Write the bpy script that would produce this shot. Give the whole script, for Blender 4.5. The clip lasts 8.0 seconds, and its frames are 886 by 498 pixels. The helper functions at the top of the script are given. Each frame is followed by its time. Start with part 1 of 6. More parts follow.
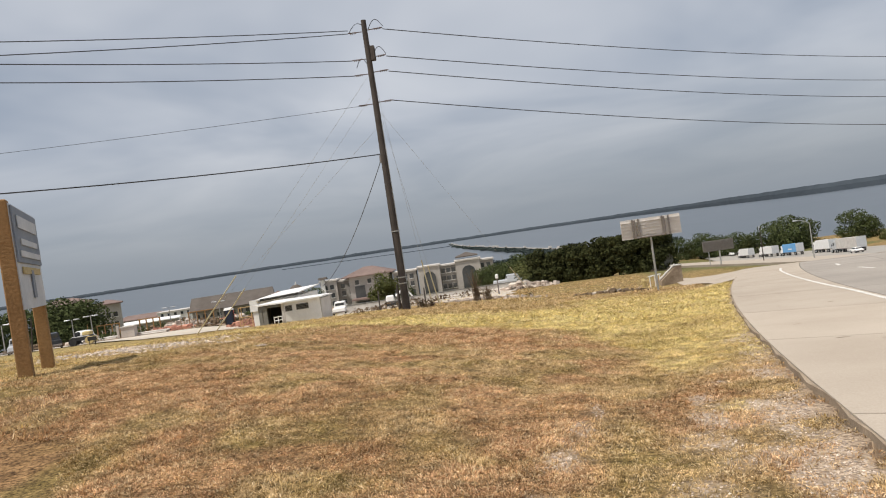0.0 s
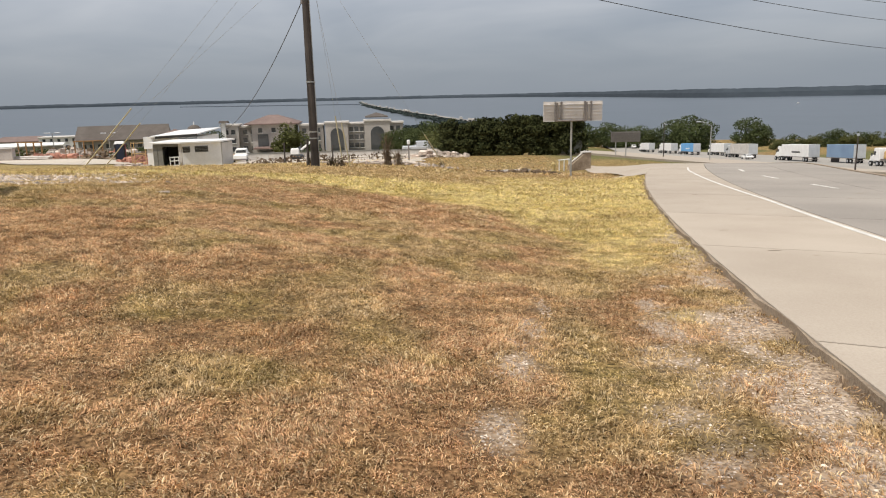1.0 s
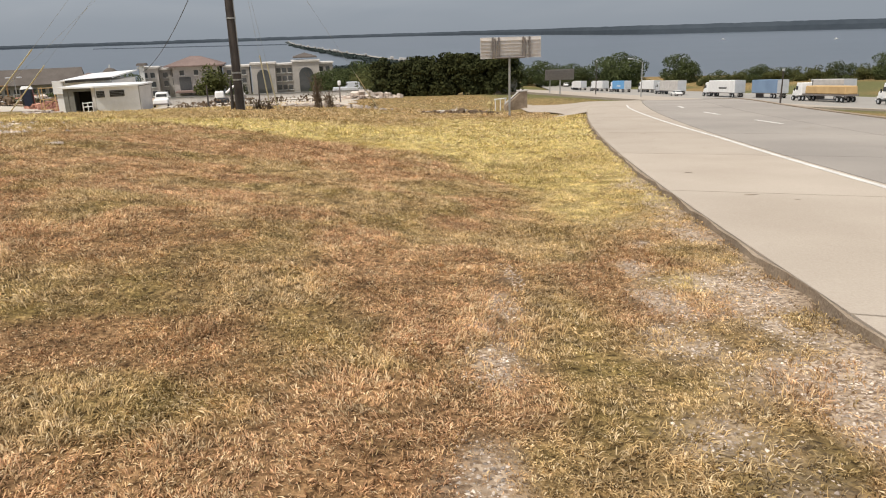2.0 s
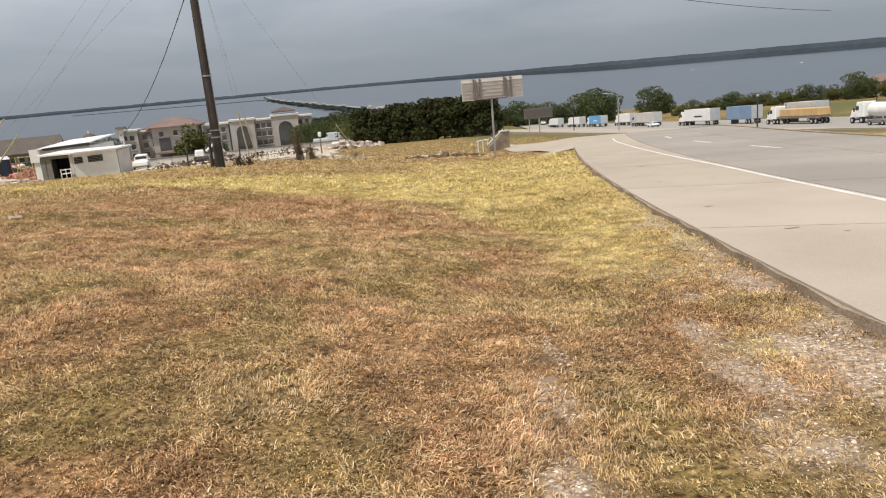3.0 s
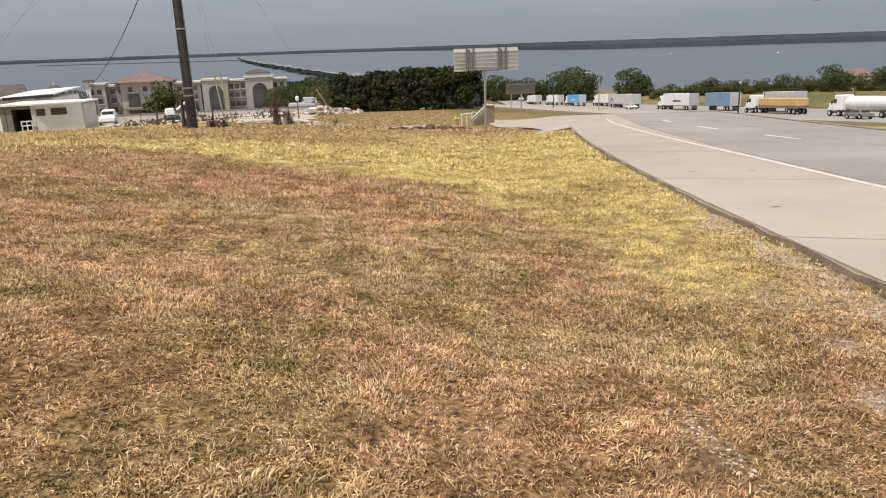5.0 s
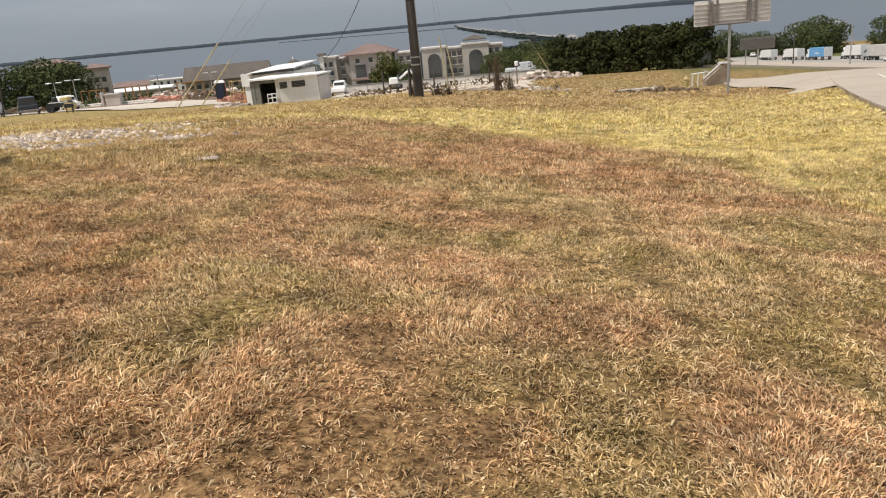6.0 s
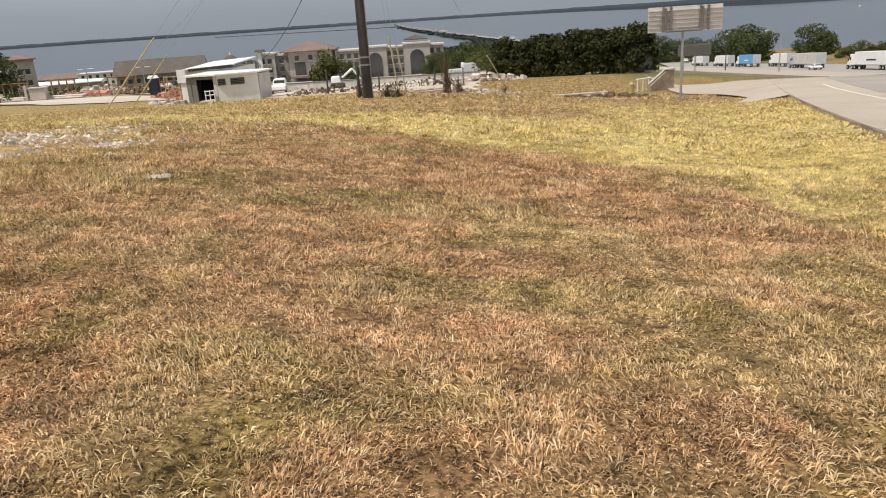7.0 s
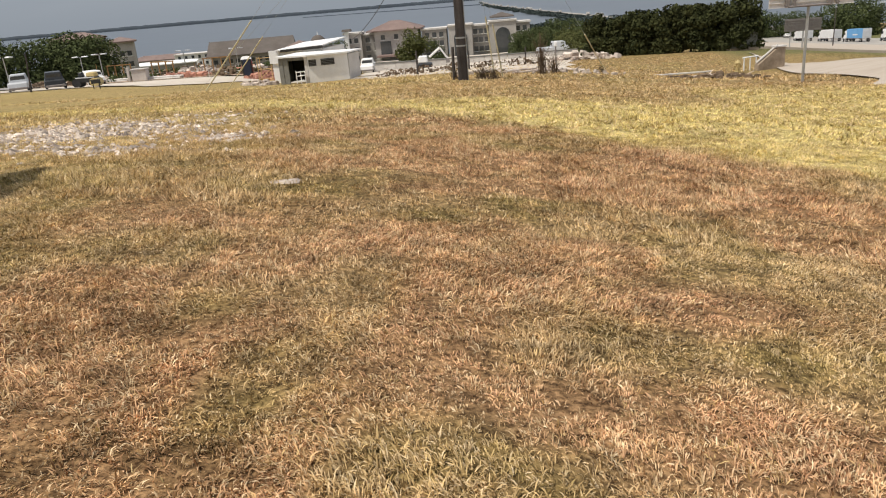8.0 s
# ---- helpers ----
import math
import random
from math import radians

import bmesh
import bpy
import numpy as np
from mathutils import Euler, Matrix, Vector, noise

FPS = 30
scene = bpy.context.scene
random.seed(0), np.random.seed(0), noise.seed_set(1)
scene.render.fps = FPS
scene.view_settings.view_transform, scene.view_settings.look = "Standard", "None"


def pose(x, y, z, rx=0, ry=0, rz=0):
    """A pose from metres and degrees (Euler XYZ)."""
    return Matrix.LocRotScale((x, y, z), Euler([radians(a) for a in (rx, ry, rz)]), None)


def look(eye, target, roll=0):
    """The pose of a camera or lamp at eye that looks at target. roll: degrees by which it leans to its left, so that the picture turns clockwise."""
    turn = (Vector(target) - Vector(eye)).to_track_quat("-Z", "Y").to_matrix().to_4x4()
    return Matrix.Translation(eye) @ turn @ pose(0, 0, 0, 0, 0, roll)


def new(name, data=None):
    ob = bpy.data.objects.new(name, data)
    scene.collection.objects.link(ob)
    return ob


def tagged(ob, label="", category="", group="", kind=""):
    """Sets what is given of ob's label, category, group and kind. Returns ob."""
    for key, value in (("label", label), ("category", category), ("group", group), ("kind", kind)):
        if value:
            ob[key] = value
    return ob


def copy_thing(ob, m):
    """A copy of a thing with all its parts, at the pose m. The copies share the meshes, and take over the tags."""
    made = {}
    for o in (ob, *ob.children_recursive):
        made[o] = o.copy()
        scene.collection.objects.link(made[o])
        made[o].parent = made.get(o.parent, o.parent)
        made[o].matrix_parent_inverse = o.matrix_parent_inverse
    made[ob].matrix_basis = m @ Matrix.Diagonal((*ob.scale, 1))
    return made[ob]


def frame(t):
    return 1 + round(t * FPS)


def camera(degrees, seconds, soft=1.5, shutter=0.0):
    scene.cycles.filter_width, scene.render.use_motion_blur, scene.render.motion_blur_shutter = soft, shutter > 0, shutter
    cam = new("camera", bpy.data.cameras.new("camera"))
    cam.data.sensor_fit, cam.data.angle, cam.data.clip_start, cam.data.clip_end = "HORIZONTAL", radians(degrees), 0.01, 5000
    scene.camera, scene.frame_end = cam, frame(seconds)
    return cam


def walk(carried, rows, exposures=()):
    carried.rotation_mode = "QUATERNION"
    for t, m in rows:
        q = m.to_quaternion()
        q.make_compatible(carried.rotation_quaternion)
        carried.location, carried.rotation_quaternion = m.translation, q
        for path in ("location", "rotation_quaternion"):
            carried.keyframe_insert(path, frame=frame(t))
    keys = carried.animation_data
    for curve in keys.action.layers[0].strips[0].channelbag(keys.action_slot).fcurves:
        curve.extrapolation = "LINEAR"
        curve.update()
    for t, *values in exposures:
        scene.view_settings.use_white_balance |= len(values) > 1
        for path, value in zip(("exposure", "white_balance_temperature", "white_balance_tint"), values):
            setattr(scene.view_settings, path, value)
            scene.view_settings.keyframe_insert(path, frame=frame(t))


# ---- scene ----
cam = camera(63.2, 8.0, soft=1.1)
PATH = [
    (0, look((0.513, -2.430, 1.529), (-0.694, 7.496, 1.381), -8.53)),
    (0.2, look((0.425, -2.296, 1.534), (-0.337, 7.669, 1.180), -6.96)),
    (0.4, look((0.338, -2.162, 1.538), (-0.118, 7.795, 0.734), -6.38)),
    (0.5, look((0.295, -2.096, 1.541), (-0.147, 7.817, 0.302), -5.98)),
    (0.8, look((0.177, -1.918, 1.567), (-0.236, 7.914, -0.210), -3.68)),
    (1, look((0.103, -1.794, 1.578), (0.076, 7.979, -0.540), -1.37)),
    (1.2, look((0.068, -1.624, 1.549), (0.282, 8.037, -1.024), -1.02)),
    (2.3, look((0.011, -0.498, 1.452), (1.195, 8.989, -1.480), -2.35)),
    (2.5, look((-0.010, -0.336, 1.429), (1.402, 9.184, -1.286), -2.81)),
    (3, look((-0.067, 0.081, 1.408), (0.980, 9.745, -0.941), -5.15)),
    (3.5, look((-0.132, 0.429, 1.401), (2.237, 9.673, -1.586), -2.42)),
    (4, look((-0.129, 0.757, 1.367), (2.846, 9.907, -1.359), -3.72)),
    (4.2, look((-0.141, 0.926, 1.363), (2.567, 10.177, -1.301), -4.49)),
    (5.3, look((-0.536, 1.740, 1.282), (0.131, 11.312, -1.534), -1.69)),
    (5.5, look((-0.623, 1.934, 1.259), (-0.651, 11.514, -1.608), -2.78)),
    (6, look((-0.866, 2.349, 1.301), (-2.330, 11.766, -1.725), -5.35)),
    (6.5, look((-1.166, 2.732, 1.375), (-2.885, 12.100, -1.670), -4.68)),
    (7, look((-1.375, 3.129, 1.358), (-2.013, 12.617, -1.738), -3.84)),
    (7.5, look((-1.634, 3.473, 1.390), (-2.714, 12.819, -2.001), -4.13)),
    (8, look((-1.962, 3.815, 1.448), (-3.706, 13.097, -1.838), -4.84)),
]
walk(cam, PATH)


def smin(a, b, k):
    h = np.clip(0.5 + 0.5 * (b - a) / k, 0, 1)
    return b * (1 - h) + a * h - k * h * (1 - h)


def sstep(a, b, v):
    u = np.clip((v - a) / (b - a), 0, 1)
    return u * u * (3 - 2 * u)


def highway_x(y):
    return 82 + 0.035 * (np.asarray(y, float) - 77)


def highway_z(y):
    return np.maximum(-10.2 - 0.066 * (np.maximum(np.asarray(y, float), -60) - 77), -26.5)


def height(x, y):
    """Level of the land: a lawn on the brow of a hill, a wide slope down to a highway and a lake."""
    x, y = np.asarray(x, float), np.asarray(y, float)
    yy = np.maximum(y, -12 + 0 * y)
    u = 9 * np.tanh((2.2 - x) / 9)
    u = np.where(u < 0, 0.5 * u, u)
    lawn = -0.06 - 0.068 * (yy - 2) + 0.125 * np.exp(-(np.maximum(yy, 0) / 43) ** 2) * u * (0.45 + 0.55 * sstep(0.5, 5.0, y))
    lawn = lawn - 0.03 * np.clip(-x - 8, 0, 17) * sstep(30, 60, y)
    lawn = lawn - 0.75 * np.exp(-(((x - 8) / 8) ** 2) - ((y - 48) / 12) ** 2)
    lawn = lawn + 1.0 * sstep(30, 45, -x) * sstep(40, 60, y) * sstep(-220, -110, -y)
    # a low swell beside the notice board and a shallow hollow by the road
    lawn = lawn + 0.13 * np.exp(-(((x + 4.2) / 2.0) ** 2) - ((y - 8.8) / 2.3) ** 2)
    lawn = lawn - 0.06 * np.exp(-(((x - 1.0) / 1.5) ** 2) - ((y - 3.0) / 2.0) ** 2)
    s = highway_x(y) - x
    right = highway_z(y) + 0.09 * np.maximum(0, s - 10) - 0.5 * np.exp(-(((s - 48) / 22) ** 2)) + 1.6 * sstep(-20, -55, s) - 0.012 * np.maximum(0, -s - 90)
    z = smin(lawn, right, 0.5)
    q = 0.9 * y + 0.43 * x
    z = np.where(q > 400, z - 0.12 * (q - 400), z)
    return np.maximum(z, -36.0)

# ---- light ----
world = bpy.data.worlds.new("overcast_day")
scene.world = world
world.use_nodes = True
nt = world.node_tree
nt.nodes.clear()
w_out = nt.nodes.new("ShaderNodeOutputWorld")
w_bg = nt.nodes.new("ShaderNodeBackground")
w_sky = nt.nodes.new("ShaderNodeTexSky")
w_sky.sky_type = "NISHITA"
w_sky.sun_disc = False
w_sky.sun_elevation, w_sky.sun_rotation = radians(63.5), radians(-127)
w_sky.air_density, w_sky.dust_density = 1.0, 2.0
w_co = nt.nodes.new("ShaderNodeTexCoord")
w_sep = nt.nodes.new("ShaderNodeSeparateXYZ")
nt.links.new(w_co.outputs["Generated"], w_sep.inputs[0])
# clouds lie on a flat layer: direction divided by its height
w_add = nt.nodes.new("ShaderNodeMath"); w_add.operation = "ADD"; w_add.inputs[1].default_value = 0.16
nt.links.new(w_sep.outputs["Z"], w_add.inputs[0])
w_mx = nt.nodes.new("ShaderNodeMath"); w_mx.operation = "MAXIMUM"; w_mx.inputs[1].default_value = 0.05
nt.links.new(w_add.outputs[0], w_mx.inputs[0])
w_dx = nt.nodes.new("ShaderNodeMath"); w_dx.operation = "DIVIDE"
w_dy = nt.nodes.new("ShaderNodeMath"); w_dy.operation = "DIVIDE"
nt.links.new(w_sep.outputs["X"], w_dx.inputs[0]); nt.links.new(w_mx.outputs[0], w_dx.inputs[1])
nt.links.new(w_sep.outputs["Y"], w_dy.inputs[0]); nt.links.new(w_mx.outputs[0], w_dy.inputs[1])
w_com = nt.nodes.new("ShaderNodeCombineXYZ")
nt.links.new(w_dx.outputs[0], w_com.inputs[0]); nt.links.new(w_dy.outputs[0], w_com.inputs[1])
w_n = nt.nodes.new("ShaderNodeTexNoise")
w_n.inputs["Scale"].default_value, w_n.inputs["Detail"].default_value, w_n.inputs["Roughness"].default_value = 0.75, 4.0, 0.5
w_n.inputs["Distortion"].default_value = 0.4
nt.links.new(w_com.outputs[0], w_n.inputs["Vector"])
w_r = nt.nodes.new("ShaderNodeValToRGB")
w_r.color_ramp.elements[0].position, w_r.color_ramp.elements[0].color = 0.33, (0.35, 0.40, 0.485, 1)
w_r.color_ramp.elements[1].position, w_r.color_ramp.elements[1].color = 0.70, (0.70, 0.72, 0.765, 1)
nt.links.new(w_n.outputs["Fac"], w_r.inputs[0])
w_h = nt.nodes.new("ShaderNodeMapRange")
w_h.interpolation_type = "SMOOTHSTEP"
w_h.inputs["From Min"].default_value, w_h.inputs["From Max"].default_value = -0.02, 0.20
nt.links.new(w_sep.outputs["Z"], w_h.inputs["Value"])
w_haze = nt.nodes.new("ShaderNodeMix"); w_haze.data_type = "RGBA"
w_haze.inputs["A"].default_value = (0.295, 0.33, 0.375, 1)
nt.links.new(w_h.outputs[0], w_haze.inputs["Factor"]); nt.links.new(w_r.outputs[0], w_haze.inputs["B"])
w_mul = nt.nodes.new("ShaderNodeMix"); w_mul.data_type = "RGBA"; w_mul.blend_type = "MULTIPLY"
w_mul.inputs["Factor"].default_value = 1.0
nt.links.new(w_sky.outputs[0], w_mul.inputs["A"]); w_mul.inputs["B"].default_value = (0.1, 0.1, 0.1, 1)
w_mix = nt.nodes.new("ShaderNodeMix"); w_mix.data_type = "RGBA"; w_mix.inputs["Factor"].default_value = 0.92
nt.links.new(w_mul.outputs["Result"], w_mix.inputs["A"]); nt.links.new(w_haze.outputs["Result"], w_mix.inputs["B"])
nt.links.new(w_mix.outputs["Result"], w_bg.inputs["Color"])
w_bg.inputs["Strength"].default_value = 1.0
nt.links.new(w_bg.outputs[0], w_out.inputs["Surface"])

sun = new("sun", bpy.data.lights.new("sun", "SUN"))
sun.data.energy, sun.data.angle, sun.data.color = 4.4, radians(1.2), (1.0, 0.94, 0.85)
SUN_TO = Vector((0.34, 0.26, -0.86))
sun.rotation_mode = "QUATERNION"
sun.rotation_quaternion = SUN_TO.to_track_quat("-Z", "Y")


# ---- materials ----
def surf(name, c1, c2, scale=4.0, rough=0.8, bump=0.2, fine=40.0, metal=0.0, island=0.0, spec=0.3):
    """A surface of two tones: broad stains, fine grain and relief, and a shift from piece to piece."""
    m = bpy.data.materials.new(name)
    m.use_nodes = True
    t = m.node_tree
    b = t.nodes["Principled BSDF"]
    b.inputs["Roughness"].default_value, b.inputs["Metallic"].default_value = rough, metal
    b.inputs["Specular IOR Level"].default_value = spec
    co = t.nodes.new("ShaderNodeTexCoord")
    n1, n2 = t.nodes.new("ShaderNodeTexNoise"), t.nodes.new("ShaderNodeTexNoise")
    n1.inputs["Scale"].default_value, n1.inputs["Detail"].default_value = scale, 4
    n2.inputs["Scale"].default_value, n2.inputs["Detail"].default_value = fine, 3
    for n in (n1, n2):
        t.links.new(co.outputs["Object"], n.inputs["Vector"])
    av = t.nodes.new("ShaderNodeMath"); av.operation = "MULTIPLY_ADD"
    av.inputs[1].default_value = 0.45
    half = t.nodes.new("ShaderNodeMath"); half.operation = "MULTIPLY"; half.inputs[1].default_value = 0.55
    t.links.new(n1.outputs["Fac"], half.inputs[0])
    t.links.new(n2.outputs["Fac"], av.inputs[0]); t.links.new(half.outputs[0], av.inputs[2])
    st = t.nodes.new("ShaderNodeMapRange")
    st.inputs["From Min"].default_value, st.inputs["From Max"].default_value = 0.32, 0.68
    t.links.new(av.outputs[0], st.inputs["Value"])
    mx = t.nodes.new("ShaderNodeMix"); mx.data_type = "RGBA"
    mx.inputs["A"].default_value, mx.inputs["B"].default_value = (*c1, 1), (*c2, 1)
    t.links.new(st.outputs[0], mx.inputs["Factor"])
    last = mx.outputs["Result"]
    if island:
        g, o = t.nodes.new("ShaderNodeNewGeometry"), t.nodes.new("ShaderNodeObjectInfo")
        ad = t.nodes.new("ShaderNodeMath"); ad.operation = "ADD"
        t.links.new(g.outputs["Random Per Island"], ad.inputs[0]); t.links.new(o.outputs["Random"], ad.inputs[1])
        fr = t.nodes.new("ShaderNodeMath"); fr.operation = "FRACT"
        t.links.new(ad.outputs[0], fr.inputs[0])
        mr = t.nodes.new("ShaderNodeMapRange")
        mr.inputs["To Min"].default_value, mr.inputs["To Max"].default_value = 1 - island, 1 + island
        t.links.new(fr.outputs[0], mr.inputs["Value"])
        hs = t.nodes.new("ShaderNodeHueSaturation")
        t.links.new(mr.outputs[0], hs.inputs["Value"]); t.links.new(last, hs.inputs["Color"])
        last = hs.outputs["Color"]
    t.links.new(last, b.inputs["Base Color"])
    if bump:
        bp = t.nodes.new("ShaderNodeBump")
        bp.inputs["Strength"].default_value, bp.inputs["Distance"].default_value = bump, 0.02
        t.links.new(n2.outputs["Fac"], bp.inputs["Height"]); t.links.new(bp.outputs[0], b.inputs["Normal"])
    return m


def zoned(name, blades):
    """Dry turf and stony ground. The zone attribute says where it is rust-brown, yellow-green or bare."""
    m = bpy.data.materials.new(name)
    m.use_nodes = True
    t = m.node_tree
    b = t.nodes["Principled BSDF"]
    b.inputs["Roughness"].default_value, b.inputs["Specular IOR Level"].default_value = 0.85, 0.08
    at = t.nodes.new("ShaderNodeAttribute"); at.attribute_name = "zone"
    sp = t.nodes.new("ShaderNodeSeparateColor")
    t.links.new(at.outputs["Color"], sp.inputs[0])
    geo = t.nodes.new("ShaderNodeNewGeometry")

    def noise_at(scale, detail=4):
        n = t.nodes.new("ShaderNodeTexNoise")
        n.inputs["Scale"].default_value, n.inputs["Detail"].default_value = scale, detail
        n.inputs["Roughness"].default_value = 0.65
        t.links.new(geo.outputs["Position"], n.inputs["Vector"])
        return n.outputs["Fac"]

    def mix(f, a, c):
        n = t.nodes.new("ShaderNodeMix"); n.data_type = "RGBA"
        for sock, v in (("Factor", f), ("A", a), ("B", c)):
            if isinstance(v, tuple):
                n.inputs[sock].default_value = (*v, 1)
            else:
                t.links.new(v, n.inputs[sock])
        return n.outputs["Result"]

    def step(v, lo, hi):
        n = t.nodes.new("ShaderNodeMapRange")
        n.inputs["From Min"].default_value, n.inputs["From Max"].default_value = lo, hi
        t.links.new(v, n.inputs["Value"])
        return n.outputs[0]

    f2 = step(noise_at(34.0, 4), 0.36, 0.64)
    if blades:
        rnd = geo.outputs["Random Per Island"]
        straw = mix(rnd, (0.14, 0.077, 0.028), (0.80, 0.565, 0.30))
        rust = mix(rnd, (0.17, 0.07, 0.031), (0.88, 0.50, 0.30))
        green = mix(rnd, (0.42, 0.325, 0.095), (0.96, 0.80, 0.36))
        olive = mix(rnd, (0.10, 0.066, 0.02), (0.60, 0.44, 0.185))
    else:
        straw = mix(f2, (0.055, 0.033, 0.014), (0.36, 0.245, 0.11))
        rust = mix(f2, (0.065, 0.031, 0.014), (0.39, 0.22, 0.115))
        green = mix(f2, (0.24, 0.185, 0.062), (0.66, 0.53, 0.225))
        olive = mix(f2, (0.05, 0.034, 0.012), (0.29, 0.21, 0.075))
    # living runners, dead straw and matted thatch lie in patches of a hand's to an arm's width
    f3 = step(noise_at(1.5), 0.44, 0.64)
    col = mix(f3, straw, olive)
    col = mix(sp.outputs[0], col, rust)
    col = mix(sp.outputs[1], col, green)
    if blades:
        col = mix(at.outputs["Alpha"], col, mix(rnd, (0.44, 0.31, 0.16), (0.95, 0.76, 0.49)))
    else:
        col = mix(at.outputs["Alpha"], col, mix(f2, (0.075, 0.08, 0.03), (0.19, 0.175, 0.07)))
    mottle = t.nodes.new("ShaderNodeHueSaturation")
    patch = t.nodes.new("ShaderNodeMapRange")
    patch.inputs["From Min"].default_value, patch.inputs["From Max"].default_value = 0.34, 0.66
    patch.inputs["To Min"].default_value, patch.inputs["To Max"].default_value = 0.58, 1.27
    t.links.new(noise_at(5.5, 5), patch.inputs["Value"])
    t.links.new(patch.outputs[0], mottle.inputs["Value"]); t.links.new(col, mottle.inputs["Color"])
    col = mottle.outputs["Color"]
    if not blades:
        peb = t.nodes.new("ShaderNodeTexVoronoi"); peb.inputs["Scale"].default_value = 55
        t.links.new(geo.outputs["Position"], peb.inputs["Vector"])
        sep2 = t.nodes.new("ShaderNodeSeparateColor")
        t.links.new(peb.outputs["Color"], sep2.inputs[0])
        stone = mix(sep2.outputs[0], (0.17, 0.12, 0.085), (0.62, 0.49, 0.36))
        stone = mix(step(f2, 0.4, 1.5), stone, (0.27, 0.19, 0.13))
        col = mix(sp.outputs[2], col, stone)
    t.links.new(col, b.inputs["Base Color"])
    bp = t.nodes.new("ShaderNodeBump")
    bp.inputs["Strength"].default_value, bp.inputs["Distance"].default_value = 0.6, 0.02
    t.links.new(noise_at(60.0, 4), bp.inputs["Height"])
    if blades:
        # thin dry leaves let some of the light through
        tr, ms = t.nodes.new("ShaderNodeBsdfTranslucent"), t.nodes.new("ShaderNodeMixShader")
        ms.inputs[0].default_value = 0.18
        t.links.new(col, tr.inputs["Color"])
        t.links.new(b.outputs[0], ms.inputs[1]); t.links.new(tr.outputs[0], ms.inputs[2])
        t.links.new(ms.outputs[0], t.nodes["Material Output"].inputs["Surface"])
    else:
        t.links.new(bp.outputs[0], b.inputs["Normal"])
    return m


M_GROUND = zoned("dry_turf", False)
M_BLADE = zoned("dry_blades", True)
M_ROAD = surf("pale_concrete", (0.355, 0.295, 0.235), (0.455, 0.39, 0.32), 0.7, 0.9, 0.25, 60, island=0.05)
M_LANE = surf("worn_concrete", (0.245, 0.218, 0.192), (0.365, 0.325, 0.282), 0.35, 0.9, 0.25, 60, island=0.05)
M_KERB = surf("stained_kerb_concrete", (0.17, 0.125, 0.085), (0.40, 0.32, 0.235), 2.5, 0.9, 0.5, 50)
M_LINE = surf("white_road_paint", (0.48, 0.45, 0.41), (0.74, 0.71, 0.66), 3, 0.7, 0.1, 60)
M_ASPHALT = surf("grey_highway", (0.27, 0.25, 0.225), (0.35, 0.325, 0.29), 0.1, 0.9, 0.0, 5)
M_WATER = surf("lake_water", (0.06, 0.075, 0.09), (0.085, 0.10, 0.12), 0.01, 0.3, 0.0, 0.1, spec=0.22)
# distance haze is put into the blue-grey colour of shore and breakwater
M_SHORE = surf("haze_tinted_far_woods", (0.032, 0.042, 0.053), (0.05, 0.062, 0.075), 0.004, 0.95, 0.0, 0.05)
# causeway scrub and trees: lifted, muted tones carry the distance haze
M_SCRUB = surf("hazy_causeway_scrub", (0.026, 0.033, 0.032), (0.046, 0.056, 0.052), 0.02, 0.95, 0.0, 0.2)
M_WOODS = surf("hazy_far_trees", (0.036, 0.047, 0.044), (0.062, 0.076, 0.07), 0.05, 0.95, 0.0, 0.5, island=0.25, spec=0.05)
M_NAVY = surf("dark_blue_plastic", (0.02, 0.026, 0.05), (0.035, 0.045, 0.08), 1, 0.5, 0.0, 9)
M_SAND = surf("pale_gravel_lot", (0.42, 0.36, 0.29), (0.58, 0.515, 0.435), 0.15, 0.95, 0.2, 3)
M_DIRT = surf("bare_dirt", (0.30, 0.20, 0.13), (0.50, 0.38, 0.27), 0.2, 0.95, 0.3, 3)
M_WOOD = surf("weathered_pole_wood", (0.04, 0.034, 0.031), (0.095, 0.08, 0.072), 1.5, 0.9, 0.5, 30)
M_POST = surf("brown_stained_timber", (0.21, 0.115, 0.045), (0.36, 0.21, 0.09), 1.5, 0.8, 0.4, 30)
M_STEEL = surf("galvanised_steel", (0.33, 0.33, 0.32), (0.5, 0.5, 0.48), 5, 0.45, 0.1, 50, metal=0.6)
M_WIRE = surf("black_cable", (0.02, 0.02, 0.022), (0.05, 0.05, 0.055), 3, 0.6, 0.0, 20)
M_PORCELAIN = surf("brown_porcelain", (0.08, 0.05, 0.04), (0.16, 0.11, 0.09), 5, 0.3, 0.0, 20)
M_ALU = surf("bare_aluminium", (0.52, 0.48, 0.45), (0.70, 0.66, 0.62), 2, 0.6, 0.1, 30, metal=0.15)
M_BRACKET = surf("dark_bracket_steel", (0.16, 0.14, 0.13), (0.27, 0.24, 0.22), 4, 0.6, 0.1, 30, metal=0.3)
M_WHITE = surf("white_paint", (0.66, 0.65, 0.63), (0.82, 0.81, 0.79), 1.2, 0.55, 0.1, 12)
M_OFFWHITE = surf("chalky_white_siding", (0.42, 0.39, 0.36), (0.62, 0.59, 0.55), 0.9, 0.75, 0.2, 9)
# grey darkened so the shed front's shade is in the colour
M_GREYWALL = surf("grey_weathered_shaded_siding", (0.13, 0.125, 0.11), (0.24, 0.235, 0.21), 1.2, 0.8, 0.2, 9)
M_DARK = surf("dark_interior", (0.016, 0.014, 0.013), (0.045, 0.04, 0.035), 1, 0.9, 0.0, 9)
